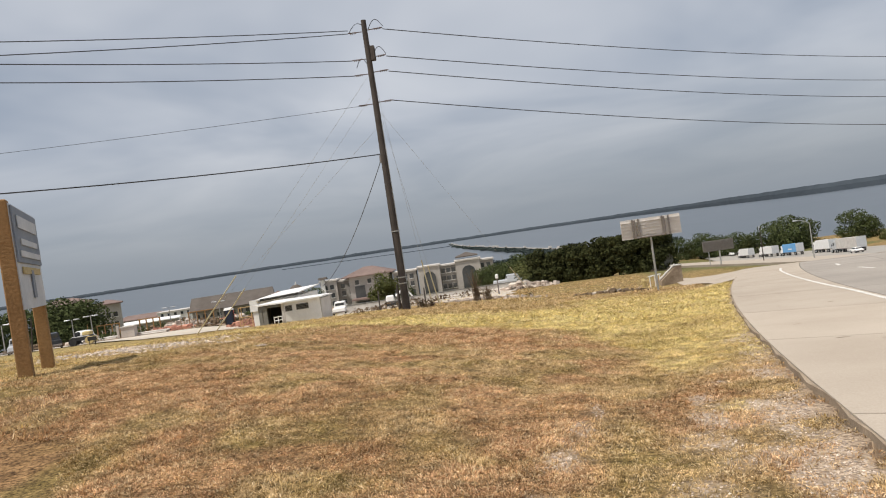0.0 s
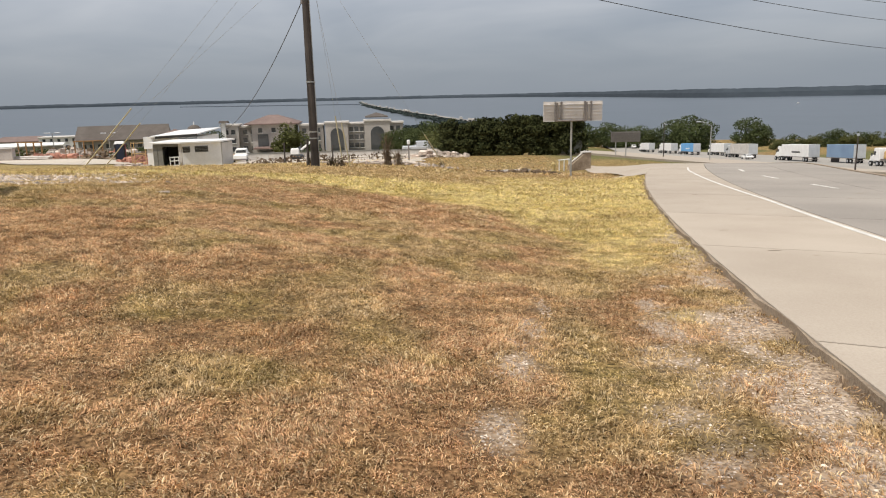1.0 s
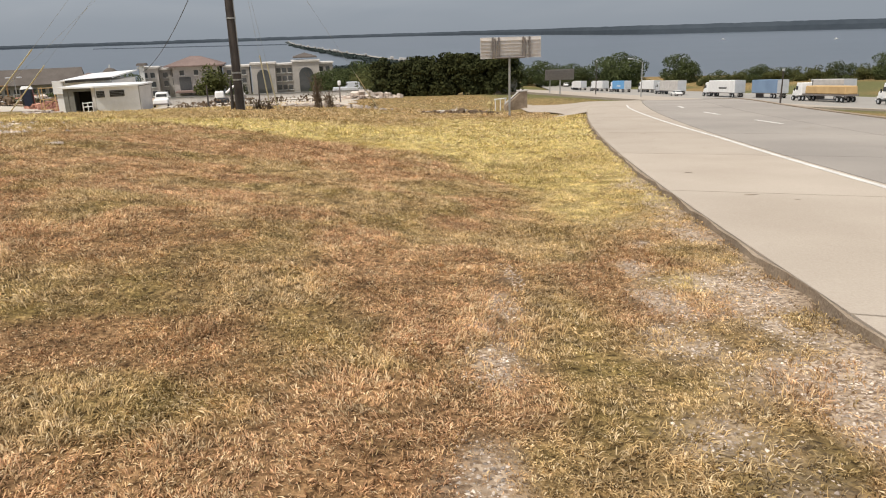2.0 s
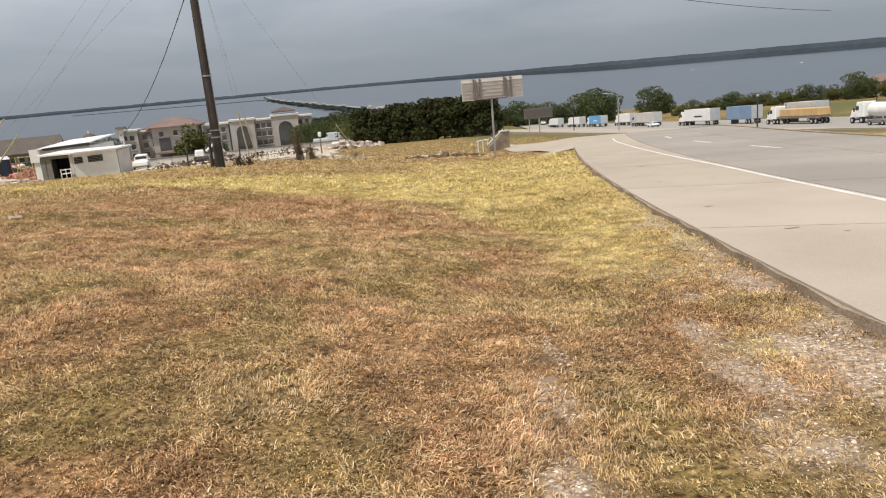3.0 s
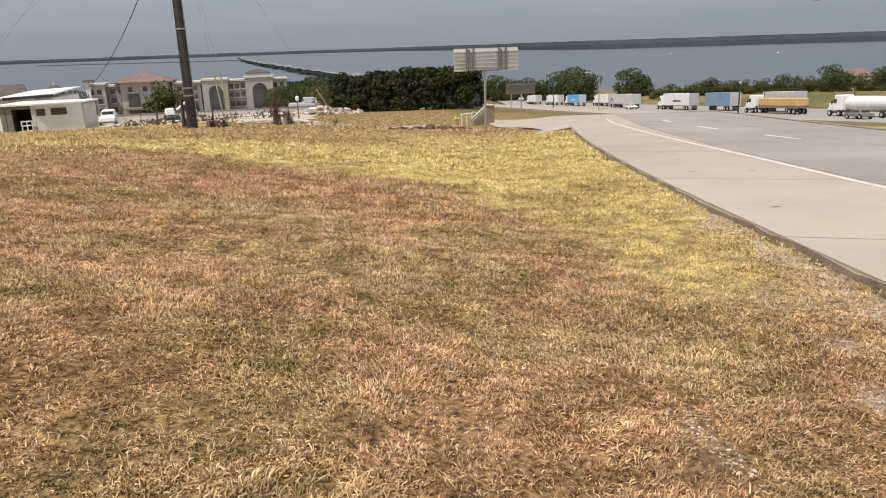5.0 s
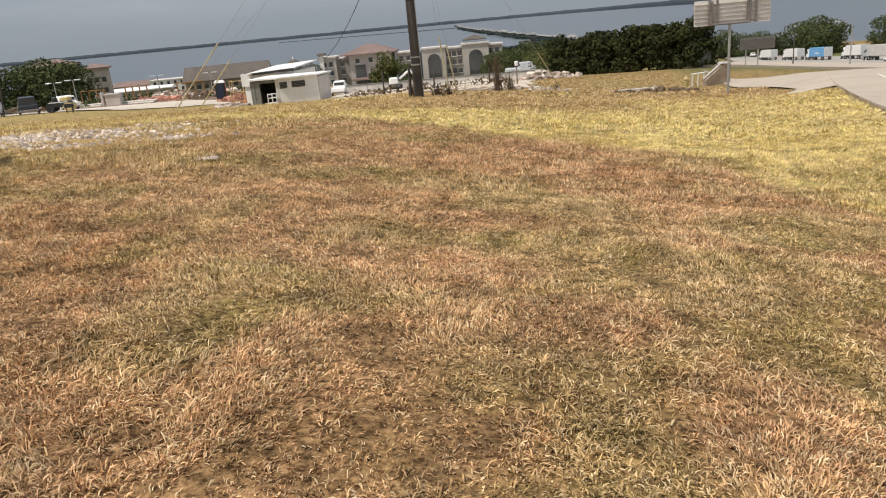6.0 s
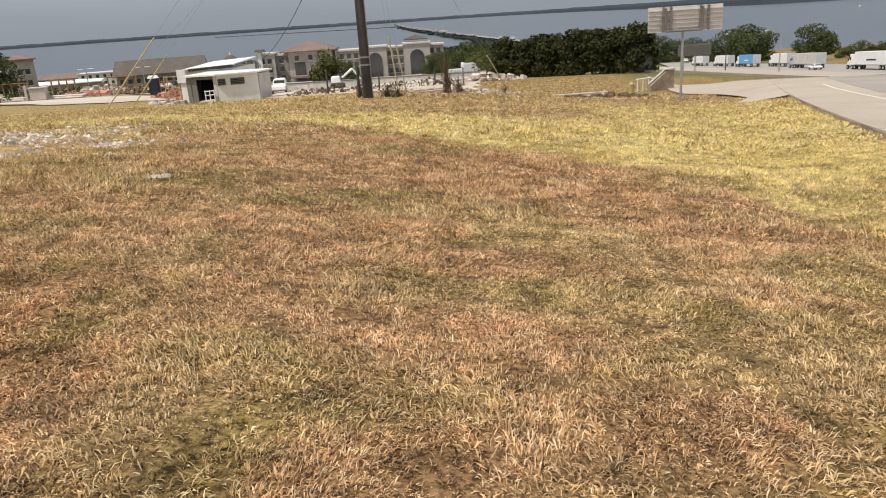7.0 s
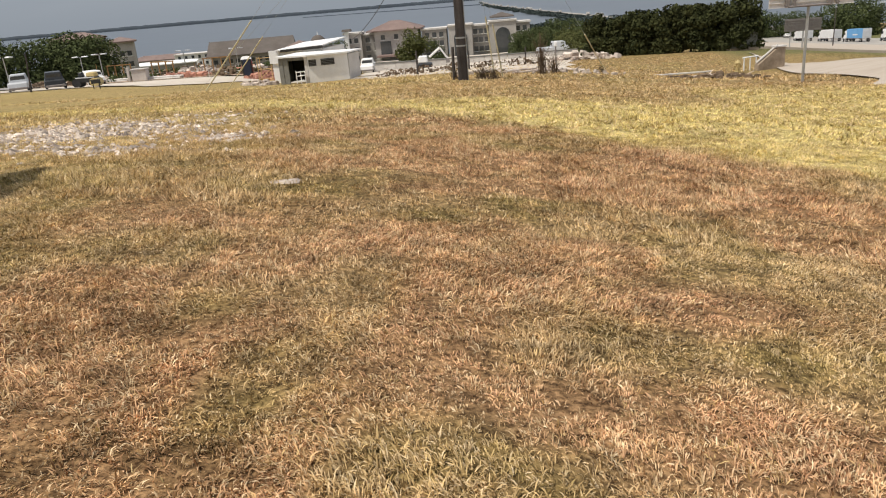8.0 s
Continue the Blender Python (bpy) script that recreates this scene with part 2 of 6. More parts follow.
M_YELLOW = surf("faded_yellow_paint", (0.36, 0.27, 0.11), (0.56, 0.45, 0.22), 6, 0.6, 0.1, 30)
M_CREAM = surf("cream_stucco", (0.33, 0.305, 0.28), (0.47, 0.435, 0.405), 0.35, 0.85, 0.0, 2)
M_BEIGE = surf("beige_stucco", (0.26, 0.24, 0.22), (0.37, 0.345, 0.32), 0.35, 0.85, 0.0, 2)
M_TILE = surf("terracotta_roof", (0.15, 0.105, 0.09), (0.23, 0.165, 0.145), 0.4, 0.85, 0.1, 3)
M_GREYROOF = surf("grey_shingles", (0.085, 0.07, 0.06), (0.14, 0.12, 0.105), 0.3, 0.9, 0.1, 3)
M_GLASS = surf("dark_window_glass", (0.03, 0.035, 0.04), (0.07, 0.075, 0.08), 0.3, 0.15, 0.0, 3, spec=0.6)
M_RUBBER = surf("tyre_rubber", (0.018, 0.018, 0.018), (0.04, 0.04, 0.04), 3, 0.85, 0.0, 20)
M_RED = surf("deep_red_paint", (0.26, 0.02, 0.022), (0.36, 0.04, 0.04), 1, 0.35, 0.0, 9)
M_BLUE = surf("bright_blue_trailer_skin", (0.10, 0.30, 0.56), (0.16, 0.38, 0.66), 0.3, 0.5, 0.0, 9)
M_DULLBLUE = surf("dull_blue_trailer_skin", (0.15, 0.22, 0.33), (0.21, 0.30, 0.42), 0.3, 0.5, 0.0, 9)
M_ORANGE = surf("weathered_orange_tarp", (0.42, 0.27, 0.12), (0.58, 0.40, 0.20), 0.6, 0.7, 0.0, 9)
M_SILVER = surf("silver_paint", (0.45, 0.46, 0.47), (0.58, 0.59, 0.60), 1, 0.35, 0.0, 9, metal=0.3)
M_BLACK = surf("black_paint", (0.018, 0.02, 0.022), (0.04, 0.042, 0.045), 1, 0.35, 0.0, 9)
M_LEAF_A = surf("cedar_leaves", (0.018, 0.024, 0.009), (0.065, 0.068, 0.024), 0.8, 0.85, 0.0, 6, island=0.4, spec=0.12)
M_LEAF_B = surf("oak_leaves", (0.045, 0.06, 0.024), (0.095, 0.11, 0.045), 0.3, 0.9, 0.0, 3, island=0.22, spec=0.08)
M_LEAF_C = surf("olive_leaves", (0.065, 0.075, 0.027), (0.13, 0.13, 0.05), 0.3, 0.9, 0.0, 3, island=0.22, spec=0.08)
M_BARK = surf("grey_bark", (0.06, 0.05, 0.04), (0.13, 0.11, 0.09), 3, 0.95, 0.4, 20)
M_TWIG = surf("dry_brush", (0.07, 0.048, 0.03), (0.20, 0.14, 0.09), 4, 0.95, 0.2, 20, island=0.3)
M_RUBBLE = surf("broken_masonry", (0.33, 0.25, 0.20), (0.62, 0.55, 0.48), 0.7, 0.95, 0.3, 6, island=0.35)
M_BRICK = surf("reddish_brick_rubble", (0.30, 0.13, 0.09), (0.46, 0.25, 0.18), 0.7, 0.95, 0.3, 6, island=0.3)
M_STONE = surf("chalk_stone", (0.17, 0.13, 0.11), (0.74, 0.63, 0.52), 6, 0.95, 0.3, 30, island=0.55)
M_SIGNBLUE = surf("faded_slate_sign_panel", (0.16, 0.19, 0.24), (0.24, 0.27, 0.32), 2, 0.6, 0.0, 20)
M_SIGNGREY = surf("pale_sign_panel", (0.45, 0.48, 0.52), (0.60, 0.62, 0.65), 2, 0.6, 0.0, 20)


# ---- building blocks ----
def solid(bm, c, size, rz=0.0, rx=0.0, taper=1.0, bevel=0.0):
    """A block with its base centre at c; taper shrinks its top, bevel rounds its edges."""
    made = bmesh.ops.create_cube(bm, size=1.0)["verts"]
    sx, sy, sz = size
    for v in made:
        k = taper if v.co.z > 0 else 1.0
        v.co = Vector((v.co.x * sx * k, v.co.y * sy * k, (v.co.z + 0.5) * sz))
    m = Matrix.Translation(c) @ Euler((rx, 0, rz)).to_matrix().to_4x4()
    bmesh.ops.transform(bm, matrix=m, verts=made)
    if bevel:
        edges = list({e for v in made for e in v.link_edges})
        bmesh.ops.bevel(bm, geom=edges, offset=bevel, segments=1, affect="EDGES", profile=0.5)
    return bm


def rod(bm, a, b, r0, r1=None, seg=8):
    """A tapered round bar from a to b."""
    a, b = Vector(a), Vector(b)
    r1 = r0 if r1 is None else r1
    q = (b - a).to_track_quat("Z", "Y").to_matrix().to_4x4()
    m = Matrix.Translation((a + b) / 2) @ q
    bmesh.ops.create_cone(bm, cap_ends=True, segments=seg, radius1=r0, radius2=r1, depth=(b - a).length, matrix=m)
    return bm


def polyline(bm, pts, r, seg=5):
    for a, b in zip(pts[:-1], pts[1:]):
        rod(bm, a, b, r, r, seg)
    return bm


def linked(name, bm, material):
    me = bpy.data.meshes.new(name)
    bm.to_mesh(me)
    bm.free()
    me.materials.append(material)
    return new(name, me)


def part(name, bm, material, parent, label=""):
    ob = linked(name, bm, material)
    ob.parent = parent
    return tagged(ob, label)


def part_np(name, verts, faces, material, parent=None, label=""):
    me = bpy.data.meshes.new(name)
    me.from_pydata(verts, [], faces)
    me.materials.append(material)
    ob = new(name, me)
    if parent:
        ob.parent = parent
    return tagged(ob, label)


def thing(name, label, category, m, group="", kind=""):
    ob = new(name)
    ob.empty_display_size = 0.2
    ob.matrix_basis = m
    return tagged(ob, label, category, group, kind)


def B():
    return bmesh.new()


def on(x, y, dz=0.0):
    return (x, y, float(height(x, y)) + dz)


def grid_noise(x, y, scale, seed):
    """Smooth value noise from 0 to 1 on arrays."""
    rs = np.random.RandomState(seed)
    tab = rs.rand(128, 128)
    u, v = np.asarray(x) * scale + 1000.0, np.asarray(y) * scale + 1000.0
    i, j = np.floor(u).astype(int), np.floor(v).astype(int)
    f, g = u - i, v - j
    f, g = f * f * (3 - 2 * f), g * g * (3 - 2 * g)
    a, b = tab[i % 128, j % 128], tab[(i + 1) % 128, j % 128]
    c, d = tab[i % 128, (j + 1) % 128], tab[(i + 1) % 128, (j + 1) % 128]
    return (a * (1 - f) + b * f) * (1 - g) + (c * (1 - f) + d * f) * g


def kerb_x(y):
    """The road's lawn-side edge."""
    yc = np.clip(y, 0, 40)
    return 1.985 + 0.155 * np.asarray(y, float) + 0.0029 * yc * yc


def road_z(y):
    y = np.asarray(y, float)
    return 0.204 - 0.07 * y - 0.0012 * np.maximum(0, y - 30) ** 2


ROAD_W = 8.1


def verge(x, y, z):
    """The lawn meets the road's edge a hand's width below its surface."""
    w = sstep(-2.6, -0.3, x - kerb_x(y)) * sstep(-28, -24, -np.asarray(y, float)) * (x < kerb_x(y) + 0.3)
    return z * (1 - w) + (road_z(y) - 0.058) * w


# centre and half-widths of the clearest patches in the near turf
RUST_PATCHES = ((0.2, 2.6, 0.28, 0.55), (-0.19, 4.4, 0.4, 0.5), (-1.3, 5.8, 0.5, 0.4), (0.65, 5.2, 0.3, 0.3), (-0.9, 11.2, 1.3, 1.0), (-3.26, 6.0, 0.3, 0.5), (-2.9, 7.6, 0.55, 0.35), (-1.4, 6.95, 0.7, 0.3), (-1.4, 5.9, 0.35, 0.35), (-0.3, 9.6, 1.1, 0.9), (0.1, 0.9, 0.4, 0.7), (-1.9, 9.9, 0.9, 0.6))
OLIVE_PATCHES = ((-0.9, 3.4, 0.55, 0.6), (-0.97, 4.6, 0.35, 0.3), (1.0, 2.7, 0.22, 0.9), (1.3, 4.45, 0.4, 0.3), (-5.7, 8.8, 1.3, 1.6), (-2.06, 6.4, 0.2, 0.3), (-3.0, 5.85, 0.22, 0.35), (-0.4, 2.6, 0.3, 0.5), (-2.6, 8.6, 0.9, 0.35))
GRAVEL_PATCHES = ((0.5, 2.25, 0.15, 0.42), (0.70, 2.95, 0.08, 0.25), (0.86, 3.5, 0.06, 0.3), (0.3, 1.2, 0.12, 0.3), (1.40, 2.15, 0.16, 0.45), (1.62, 2.95, 0.14, 0.35), (1.72, 3.7, 0.14, 0.3), (1.98, 2.5, 0.16, 0.35), (1.2, 1.2, 0.2, 0.5))


def zones(x, y):
    """Rust-brown, yellow-green and bare shares of the turf."""
    n1, n2, n3 = grid_noise(x, y, 0.55, 1), grid_noise(x, y, 1.7, 2), grid_noise(x, y, 4.5, 3)
    wob = 2.0 * (n1 - 0.5) + 0.8 * (n2 - 0.5)
    # a bright yellow band crosses the lawn and runs back along the road's edge
    d = y - np.clip(12.2 - 0.95 * (x + 0.2), 10.4, 17.0) + wob
    yellow = sstep(-0.9, 0.7, d) * (1 - 0.8 * sstep(18.6, 21.5, y - 0.9 * np.maximum(x - 2, 0) + wob))
    yellow = np.maximum(yellow, 0.8 * sstep(-0.3, 0.6, x - 1.45 + 0.6 * wob) * sstep(4.6, 6.6, y + wob) * sstep(-30, -24, -y))
    yellow = np.maximum(yellow, 0.45 * sstep(-4.0, -7.0, x + n1) * sstep(4, 8, y))
    yellow = np.maximum(yellow, 0.6 * np.exp(-(((x - 1.92) / 0.22) ** 2) - ((y - 3.37) / 0.25) ** 2))
    yellow = yellow * (0.66 + 0.34 * sstep(0.32, 0.56, 0.45 * n2 + 0.45 * n3 + 0.1 * n1))
    rust = 0.68 * sstep(0.38, 0.58, 0.35 * n1 + 0.65 * n2) * sstep(-34, -10, -y)
    green = 0 * x
    for px_, py_, rx_, ry_ in RUST_PATCHES:
        rust = np.maximum(rust, 0.8 * np.exp(-((((x - px_) / rx_) ** 2 + ((y - py_) / ry_) ** 2) * (0.55 + 0.9 * n3)) ** 2))
    for px_, py_, rx_, ry_ in OLIVE_PATCHES:
        green = np.maximum(green, np.exp(-((((x - px_) / rx_) ** 2 + ((y - py_) / ry_) ** 2) * (0.55 + 0.9 * n3)) ** 2))
    rust = rust * (1 - yellow) * (1 - 0.9 * green)
    rust = np.maximum(rust, 0.35 * sstep(21, 26, y) * sstep(0.3, 0.6, n1))
    off = kerb_x(y) - x
    speck = 0.5 * n2 + 0.5 * n3
    bare = sstep(1.15, 0.45, off + 0.8 * (n2 - 0.5)) * sstep(-6.5, -3.8, -y) * sstep(0.40, 0.60, speck)
    bare = np.maximum(bare, 0.8 * sstep(0.55, 0.2, off + 0.4 * (n3 - 0.5)) * sstep(-12, -7, -y) * sstep(0.3, 0.5, speck))
    bare = np.maximum(bare, sstep(0.16, 0.05, off) * sstep(-26, -20, -y))
    for px_, py_, rx_, ry_ in GRAVEL_PATCHES:
        bare = np.maximum(bare, np.exp(-((((x - px_) / rx_) ** 2 + ((y - py_) / ry_) ** 2) * (0.5 + 1.3 * n3)) ** 2) * sstep(0.2, 0.5, speck))
    heap = 1.4 * np.exp(-(((x + 8.9) / 1.7) ** 2) - ((y - 13.2) / 1.8) ** 2) * sstep(0.25, 0.55, speck)
    heap = np.maximum(heap, 1.2 * np.exp(-(((x + 7.3) / 1.1) ** 2) - ((y - 10.9) / 0.35) ** 2) * sstep(0.25, 0.5, n3))
    heap = np.maximum(heap, 1.2 * np.exp(-(((x + 6.3) / 0.6) ** 2) - ((y - 12.4) / 0.5) ** 2) * sstep(0.25, 0.5, n3))
    bare = np.clip(np.maximum(bare, heap), 0, 1)
    return rust, yellow, bare


def paint_zone(me, x, y):
    r, g, b = zones(x, y)
    col = np.ones((len(x), 4), np.float32)
    col[:, 0], col[:, 1], col[:, 2] = r, g, b
    far = sstep(38, 24, highway_x(y) - x) * sstep(-30, 10, y)
    col[:, 3] = far * sstep(0.42, 0.62, grid_noise(x, y * 0.35, 0.06, 31)) + 0.8 * sstep(95, 120, y) * sstep(-0.4, 0.1, -far)
    col[:, 3] = np.maximum(col[:, 3], 0.9 * sstep(57, 63, y) * sstep(108, 98, y) * sstep(9, 12, x) * sstep(45, 38, x))
    at = me.attributes.new("zone", "FLOAT_COLOR", "POINT")
    at.data.foreach_set("color", col.ravel())


# ---- land, road and lake ----
def spaced(*runs):
    return np.unique(np.concatenate([np.arange(a, b, s) for a, b, s in runs]).round(3))


gx = spaced((-4600, -600, 400), (-600, -120, 30), (-120, -30, 5), (-30, -10, 1), (-10, 4.5, 0.15), (4.5, 20, 0.5), (20, 140, 3), (140, 600, 20), (600, 4800, 400))
gy = spaced((-4600, -100, 500), (-100, -12, 8), (-12, -3, 0.5), (-3, 15, 0.15), (15, 45, 0.5), (45, 90, 1.5), (90, 500, 8), (500, 1000, 50), (1000, 4800, 400))
GX, GY = np.meshgrid(gx, gy)
gz = height(GX, GY)
near = np.exp(-((GX / 25) ** 2) - ((GY - 8) / 25) ** 2)
gz += near * (0.07 * (grid_noise(GX, GY, 0.8, 5) - 0.5) + 0.035 * (grid_noise(GX, GY, 3.3, 6) - 0.5))
under = (GX > kerb_x(GY) + 0.02) & (GX < kerb_x(GY) + ROAD_W + 0.1) & (GY < 60)
gz = np.where(under, np.minimum(gz, road_z(GY) - 0.02 * (GX - kerb_x(GY))) - 0.3, gz)
beyond = (GX >= kerb_x(GY) + ROAD_W + 0.1) & (GX < kerb_x(GY) + ROAD_W + 4) & (GY < 45) & (GY > -30)
gz = np.where(beyond, np.minimum(gz, road_z(GY) - 0.02 * ROAD_W - 0.03), gz)
gz = np.where(under, gz, verge(GX, GY, gz))
across = highway_x(GY) - GX
gz = np.where((across > -17) & (across < 12) & (GY > -60) & (GY < 420), gz - 0.5, gz)
nx, ny = len(gx), len(gy)
idx = np.arange(nx * ny).reshape(ny, nx)
quads = np.stack([idx[:-1, :-1], idx[:-1, 1:], idx[1:, 1:], idx[1:, :-1]], -1).reshape(-1, 4)
ground = part_np("ground", np.stack([GX, GY, gz], -1).reshape(-1, 3).tolist(), quads.tolist(), M_GROUND)
tagged(ground, "sun-dried lawn on a hillside that falls to a lake", "ground", kind="structure")
paint_zone(ground.data, GX.ravel(), GY.ravel())
ground.data.polygons.foreach_set("use_smooth", [True] * len(ground.data.polygons))


def strip(name, left, right, ys, zs, material, label, category="", thick=0.0, kind="structure", parent=None, fall=0.02):
    """A band along y between two edges given as arrays of x."""
    v, f = [], []
    for l, r, yv, zv in zip(left, right, ys, zs):
        v += [(l, yv, zv - fall * (l - kerb_x(yv))), (r, yv, zv - fall * (r - kerb_x(yv)))]
    n = len(ys)
    f += [(2 * i, 2 * i + 1, 2 * i + 3, 2 * i + 2) for i in range(n - 1)]
    if thick:
        v += [(x, yv, zv - thick) for x, yv, zv in v]
        o = 2 * n
        f += [(2 * i + 2, o + 2 * i + 2, o + 2 * i, 2 * i) for i in range(n - 1)]
        f += [(2 * i + 1, o + 2 * i + 1, o + 2 * i + 3, 2 * i + 3) for i in range(n - 1)]
        f += [(1, 0, o, o + 1), (2 * n - 2, 2 * n - 1, o + 2 * n - 1, o + 2 * n - 2)]
    ob = part_np(name, v, f, material, parent)
    if parent is None:
        tagged(ob, label, category, kind=kind)
    return ob


road = thing("road", "pale concrete road with a worn surface and edge line", "road", Matrix(), kind="structure")
JOINTS = [-30, -22, -17.3, -12.8, -8.2, -3.0, 2.4, 6.58, 10.6, 15.2, 19.8, 24.4, 29.0, 33.6, 38.2, 43, 48, 53, 58]
LAG = 0.42
for a, b in zip(JOINTS[:-1], JOINTS[1:]):
    for c0, c1, mat_ in ((0.0, 2.46, M_ROAD), (2.48, 5.58, M_LANE), (5.6, ROAD_W, M_LANE)):
        # joints run square to the road, so the far side lags
        v = []
        for y_ in np.linspace(a + 0.012, b - 0.012, 7):
            for c_ in (c0, c1):
                ye = y_ - LAG * c_
                v.append((float(kerb_x(ye)) + c_, ye, float(road_z(ye)) - 0.02 * c_))
        v += [(x_, y_, z_ - 0.28) for x_, y_, z_ in v]
        f = [(2 * i, 2 * i + 1, 2 * i + 3, 2 * i + 2) for i in range(6)]
        f += [(2 * i + 2, 2 * i + 16, 2 * i + 14, 2 * i) for i in range(6)]
        f += [(2 * i + 1, 2 * i + 15, 2 * i + 17, 2 * i + 3) for i in range(6)]
        f += [(1, 0, 14, 15), (12, 13, 27, 26)]
        part_np("slab", v, f, mat_, road)
ys = np.linspace(-30, 31, 80)
wl = kerb_x(ys) + 2.34 - 0.045 * np.clip(ys - 13, 0, 15)
strip("edge_line", wl - 0.045, wl + 0.045, ys, road_z(ys) + 0.005, M_LINE, "", thick=0.004, parent=road)
for y0 in (-8.5, -2.3, 3.9, 10.2, 16.6, 21.5, 26.8):
    ys = np.linspace(y0, y0 + 1.75, 4)
    xl = kerb_x(ys) + 5.44 - 0.115 * np.clip(ys - 11.5, 0, 14)
    strip("lane_dash", xl - 0.06, xl + 0.06, ys, road_z(ys) + 0.005, M_LINE, "", thick=0.004, parent=road)
rs = np.random.RandomState(19)
for k in range(26):
    c_, y_ = rs.uniform(0.2, 5.2), rs.uniform(-4, 16)
    l_, w_ = rs.uniform(0.03, 0.12), rs.uniform(0.012, 0.03)
    x_ = float(kerb_x(y_)) + c_
    v = [(x_ + l_ * math.cos(a_), y_ + w_ * math.sin(a_) * rs.uniform(0.7, 1.3), float(road_z(y_)) - 0.02 * c_ - 0.07 * w_ * math.sin(a_) + 0.005) for a_ in np.linspace(0, 5.6, 9)]
    part_np("stain", v, [tuple(range(9))], M_KERB, road)
ys = np.linspace(-30, 27.2, 130)
kn = 0.045 * (grid_noise(ys, ys * 0, 2.5, 9) - 0.5)
kerb = strip("kerb", kerb_x(ys) - 0.03 + kn * 1.1, kerb_x(ys) - 0.004, ys, road_z(ys) - 0.012 + 0.5 * kn, M_KERB, "crumbling concrete road edge beside the dry lawn", "kerb", thick=0.25)
ys = np.linspace(-30, 58, 60)
# the kerb's dark colour also stands for the shadow line along this edge
strip("far_kerb", kerb_x(ys) + ROAD_W + 0.004, kerb_x(ys) + ROAD_W + 0.22, ys, road_z(ys) + 0.03, M_KERB, "stained raised concrete kerb of the road, dark for its shadow line", "kerb", thick=0.4)

v = []
ys = np.linspace(25.5, 64, 30)
for y_ in ys:
    l = 7.6 + 0.11 * (y_ - 25.5) - 1.2 * float(sstep(30, 25.5, y_))
    l = min(l, float(kerb_x(y_)) - 0.02)
    zl, zr_ = float(height(l, y_)) + 0.07, float(road_z(y_)) - 0.012
    v += [(l, y_, min(zl, zr_) if y_ < 30 else zl), ((l + float(kerb_x(y_))) / 2, y_, (zl + zr_) / 2), (float(kerb_x(y_)), y_, zr_)]
f = [(3 * i + j, 3 * i + j + 1, 3 * i + j + 4, 3 * i + j + 3) for i in range(len(ys) - 1) for j in range(2)]
tagged(part_np("side_street", v, f, M_ROAD), "pale concrete driveway branching off the road", "driveway", kind="structure")


def band(name, s0, s1, y0, y1, dz, material, label, category, flat=False):
    """A band along the highway; s is the way across it towards the lawn."""
    v = []
    yb, sb = np.linspace(y0, y1, 60), np.linspace(s0, s1, 2 if flat else 16)
    n = len(sb)
    for y in yb:
        for s in sb:
            x = float(highway_x(y)) - s
            v.append((x, y, float(highway_z(y) if flat else height(x, y)) + dz))
    f = [(n * i + j, n * i + j + 1, n * i + n + j + 1, n * i + n + j) for i in range(len(yb) - 1) for j in range(n - 1)]
    if not flat:
        # the bank under its near end and its lawn-side edge
        rim = list(range(n)) + [n * i + n - 1 for i in range(1, len(yb))]
        o = len(v)
        v += [(v[i][0], v[i][1], v[i][2] - 1.5) for i in rim]
        f += [(rim[i], o + i, o + i + 1, rim[i + 1]) for i in range(len(rim) - 1)]
    return tagged(part_np(name, v, f, material), label, category, kind="structure")


band("highway", -16, 11, -60, 420, 0.06, M_ASPHALT, "grey highway with a queue of lorries", "highway", True)
band("frontage_road", 11.5, 66, 84, 300, 0.25, M_ROAD, "pale concrete frontage road below the brow", "road")
band("dirt_track", -52, -47, -40, 150, 0.2, M_DIRT, "pale dirt track across the grassy bank", "track")

lake = part_np("lake", [(-4800, 150, -28), (4800, 150, -28), (4800, 4800, -28), (-4800, 4800, -28)], [(0, 1, 2, 3)], M_WATER)
tagged(lake, "wide grey lake under an overcast sky", "lake", kind="structure")

# wooded far shore: one ridge whose distance shrinks towards the right-hand bank
azs = np.radians(np.linspace(-62, 80, 700))
R = 4250 - 2150 * sstep(radians(-2), radians(22), azs)
top = 1.5 - R * (0.0024 + 0.0006 * grid_noise(azs * 120, azs * 0, 1.0, 11) + 0.0005 * grid_noise(azs * 700, azs * 0, 1.0, 12))
v = []
for az, r, tz in zip(azs, R, top):
    for rr, z in ((r, -30), (r + 8, -28 + 0.55 * (tz + 28)), (r + 24, tz), (r + 500, -30)):
        v.append((rr * math.sin(az), rr * math.cos(az), z))
f = [(4 * i + j, 4 * i + 4 + j, 4 * i + 5 + j, 4 * i + 1 + j) for i in range(len(azs) - 1) for j in range(3)]
tagged(part_np("far_shore", v, f, M_SHORE), "dark wooded far shore of the lake, haze in its blue-grey colour", "shoreline", kind="structure")


M_GUARD = surf("sun_bleached_yellow_plastic", (0.50, 0.43, 0.26), (0.64, 0.58, 0.40), 3, 0.6, 0.0, 20)

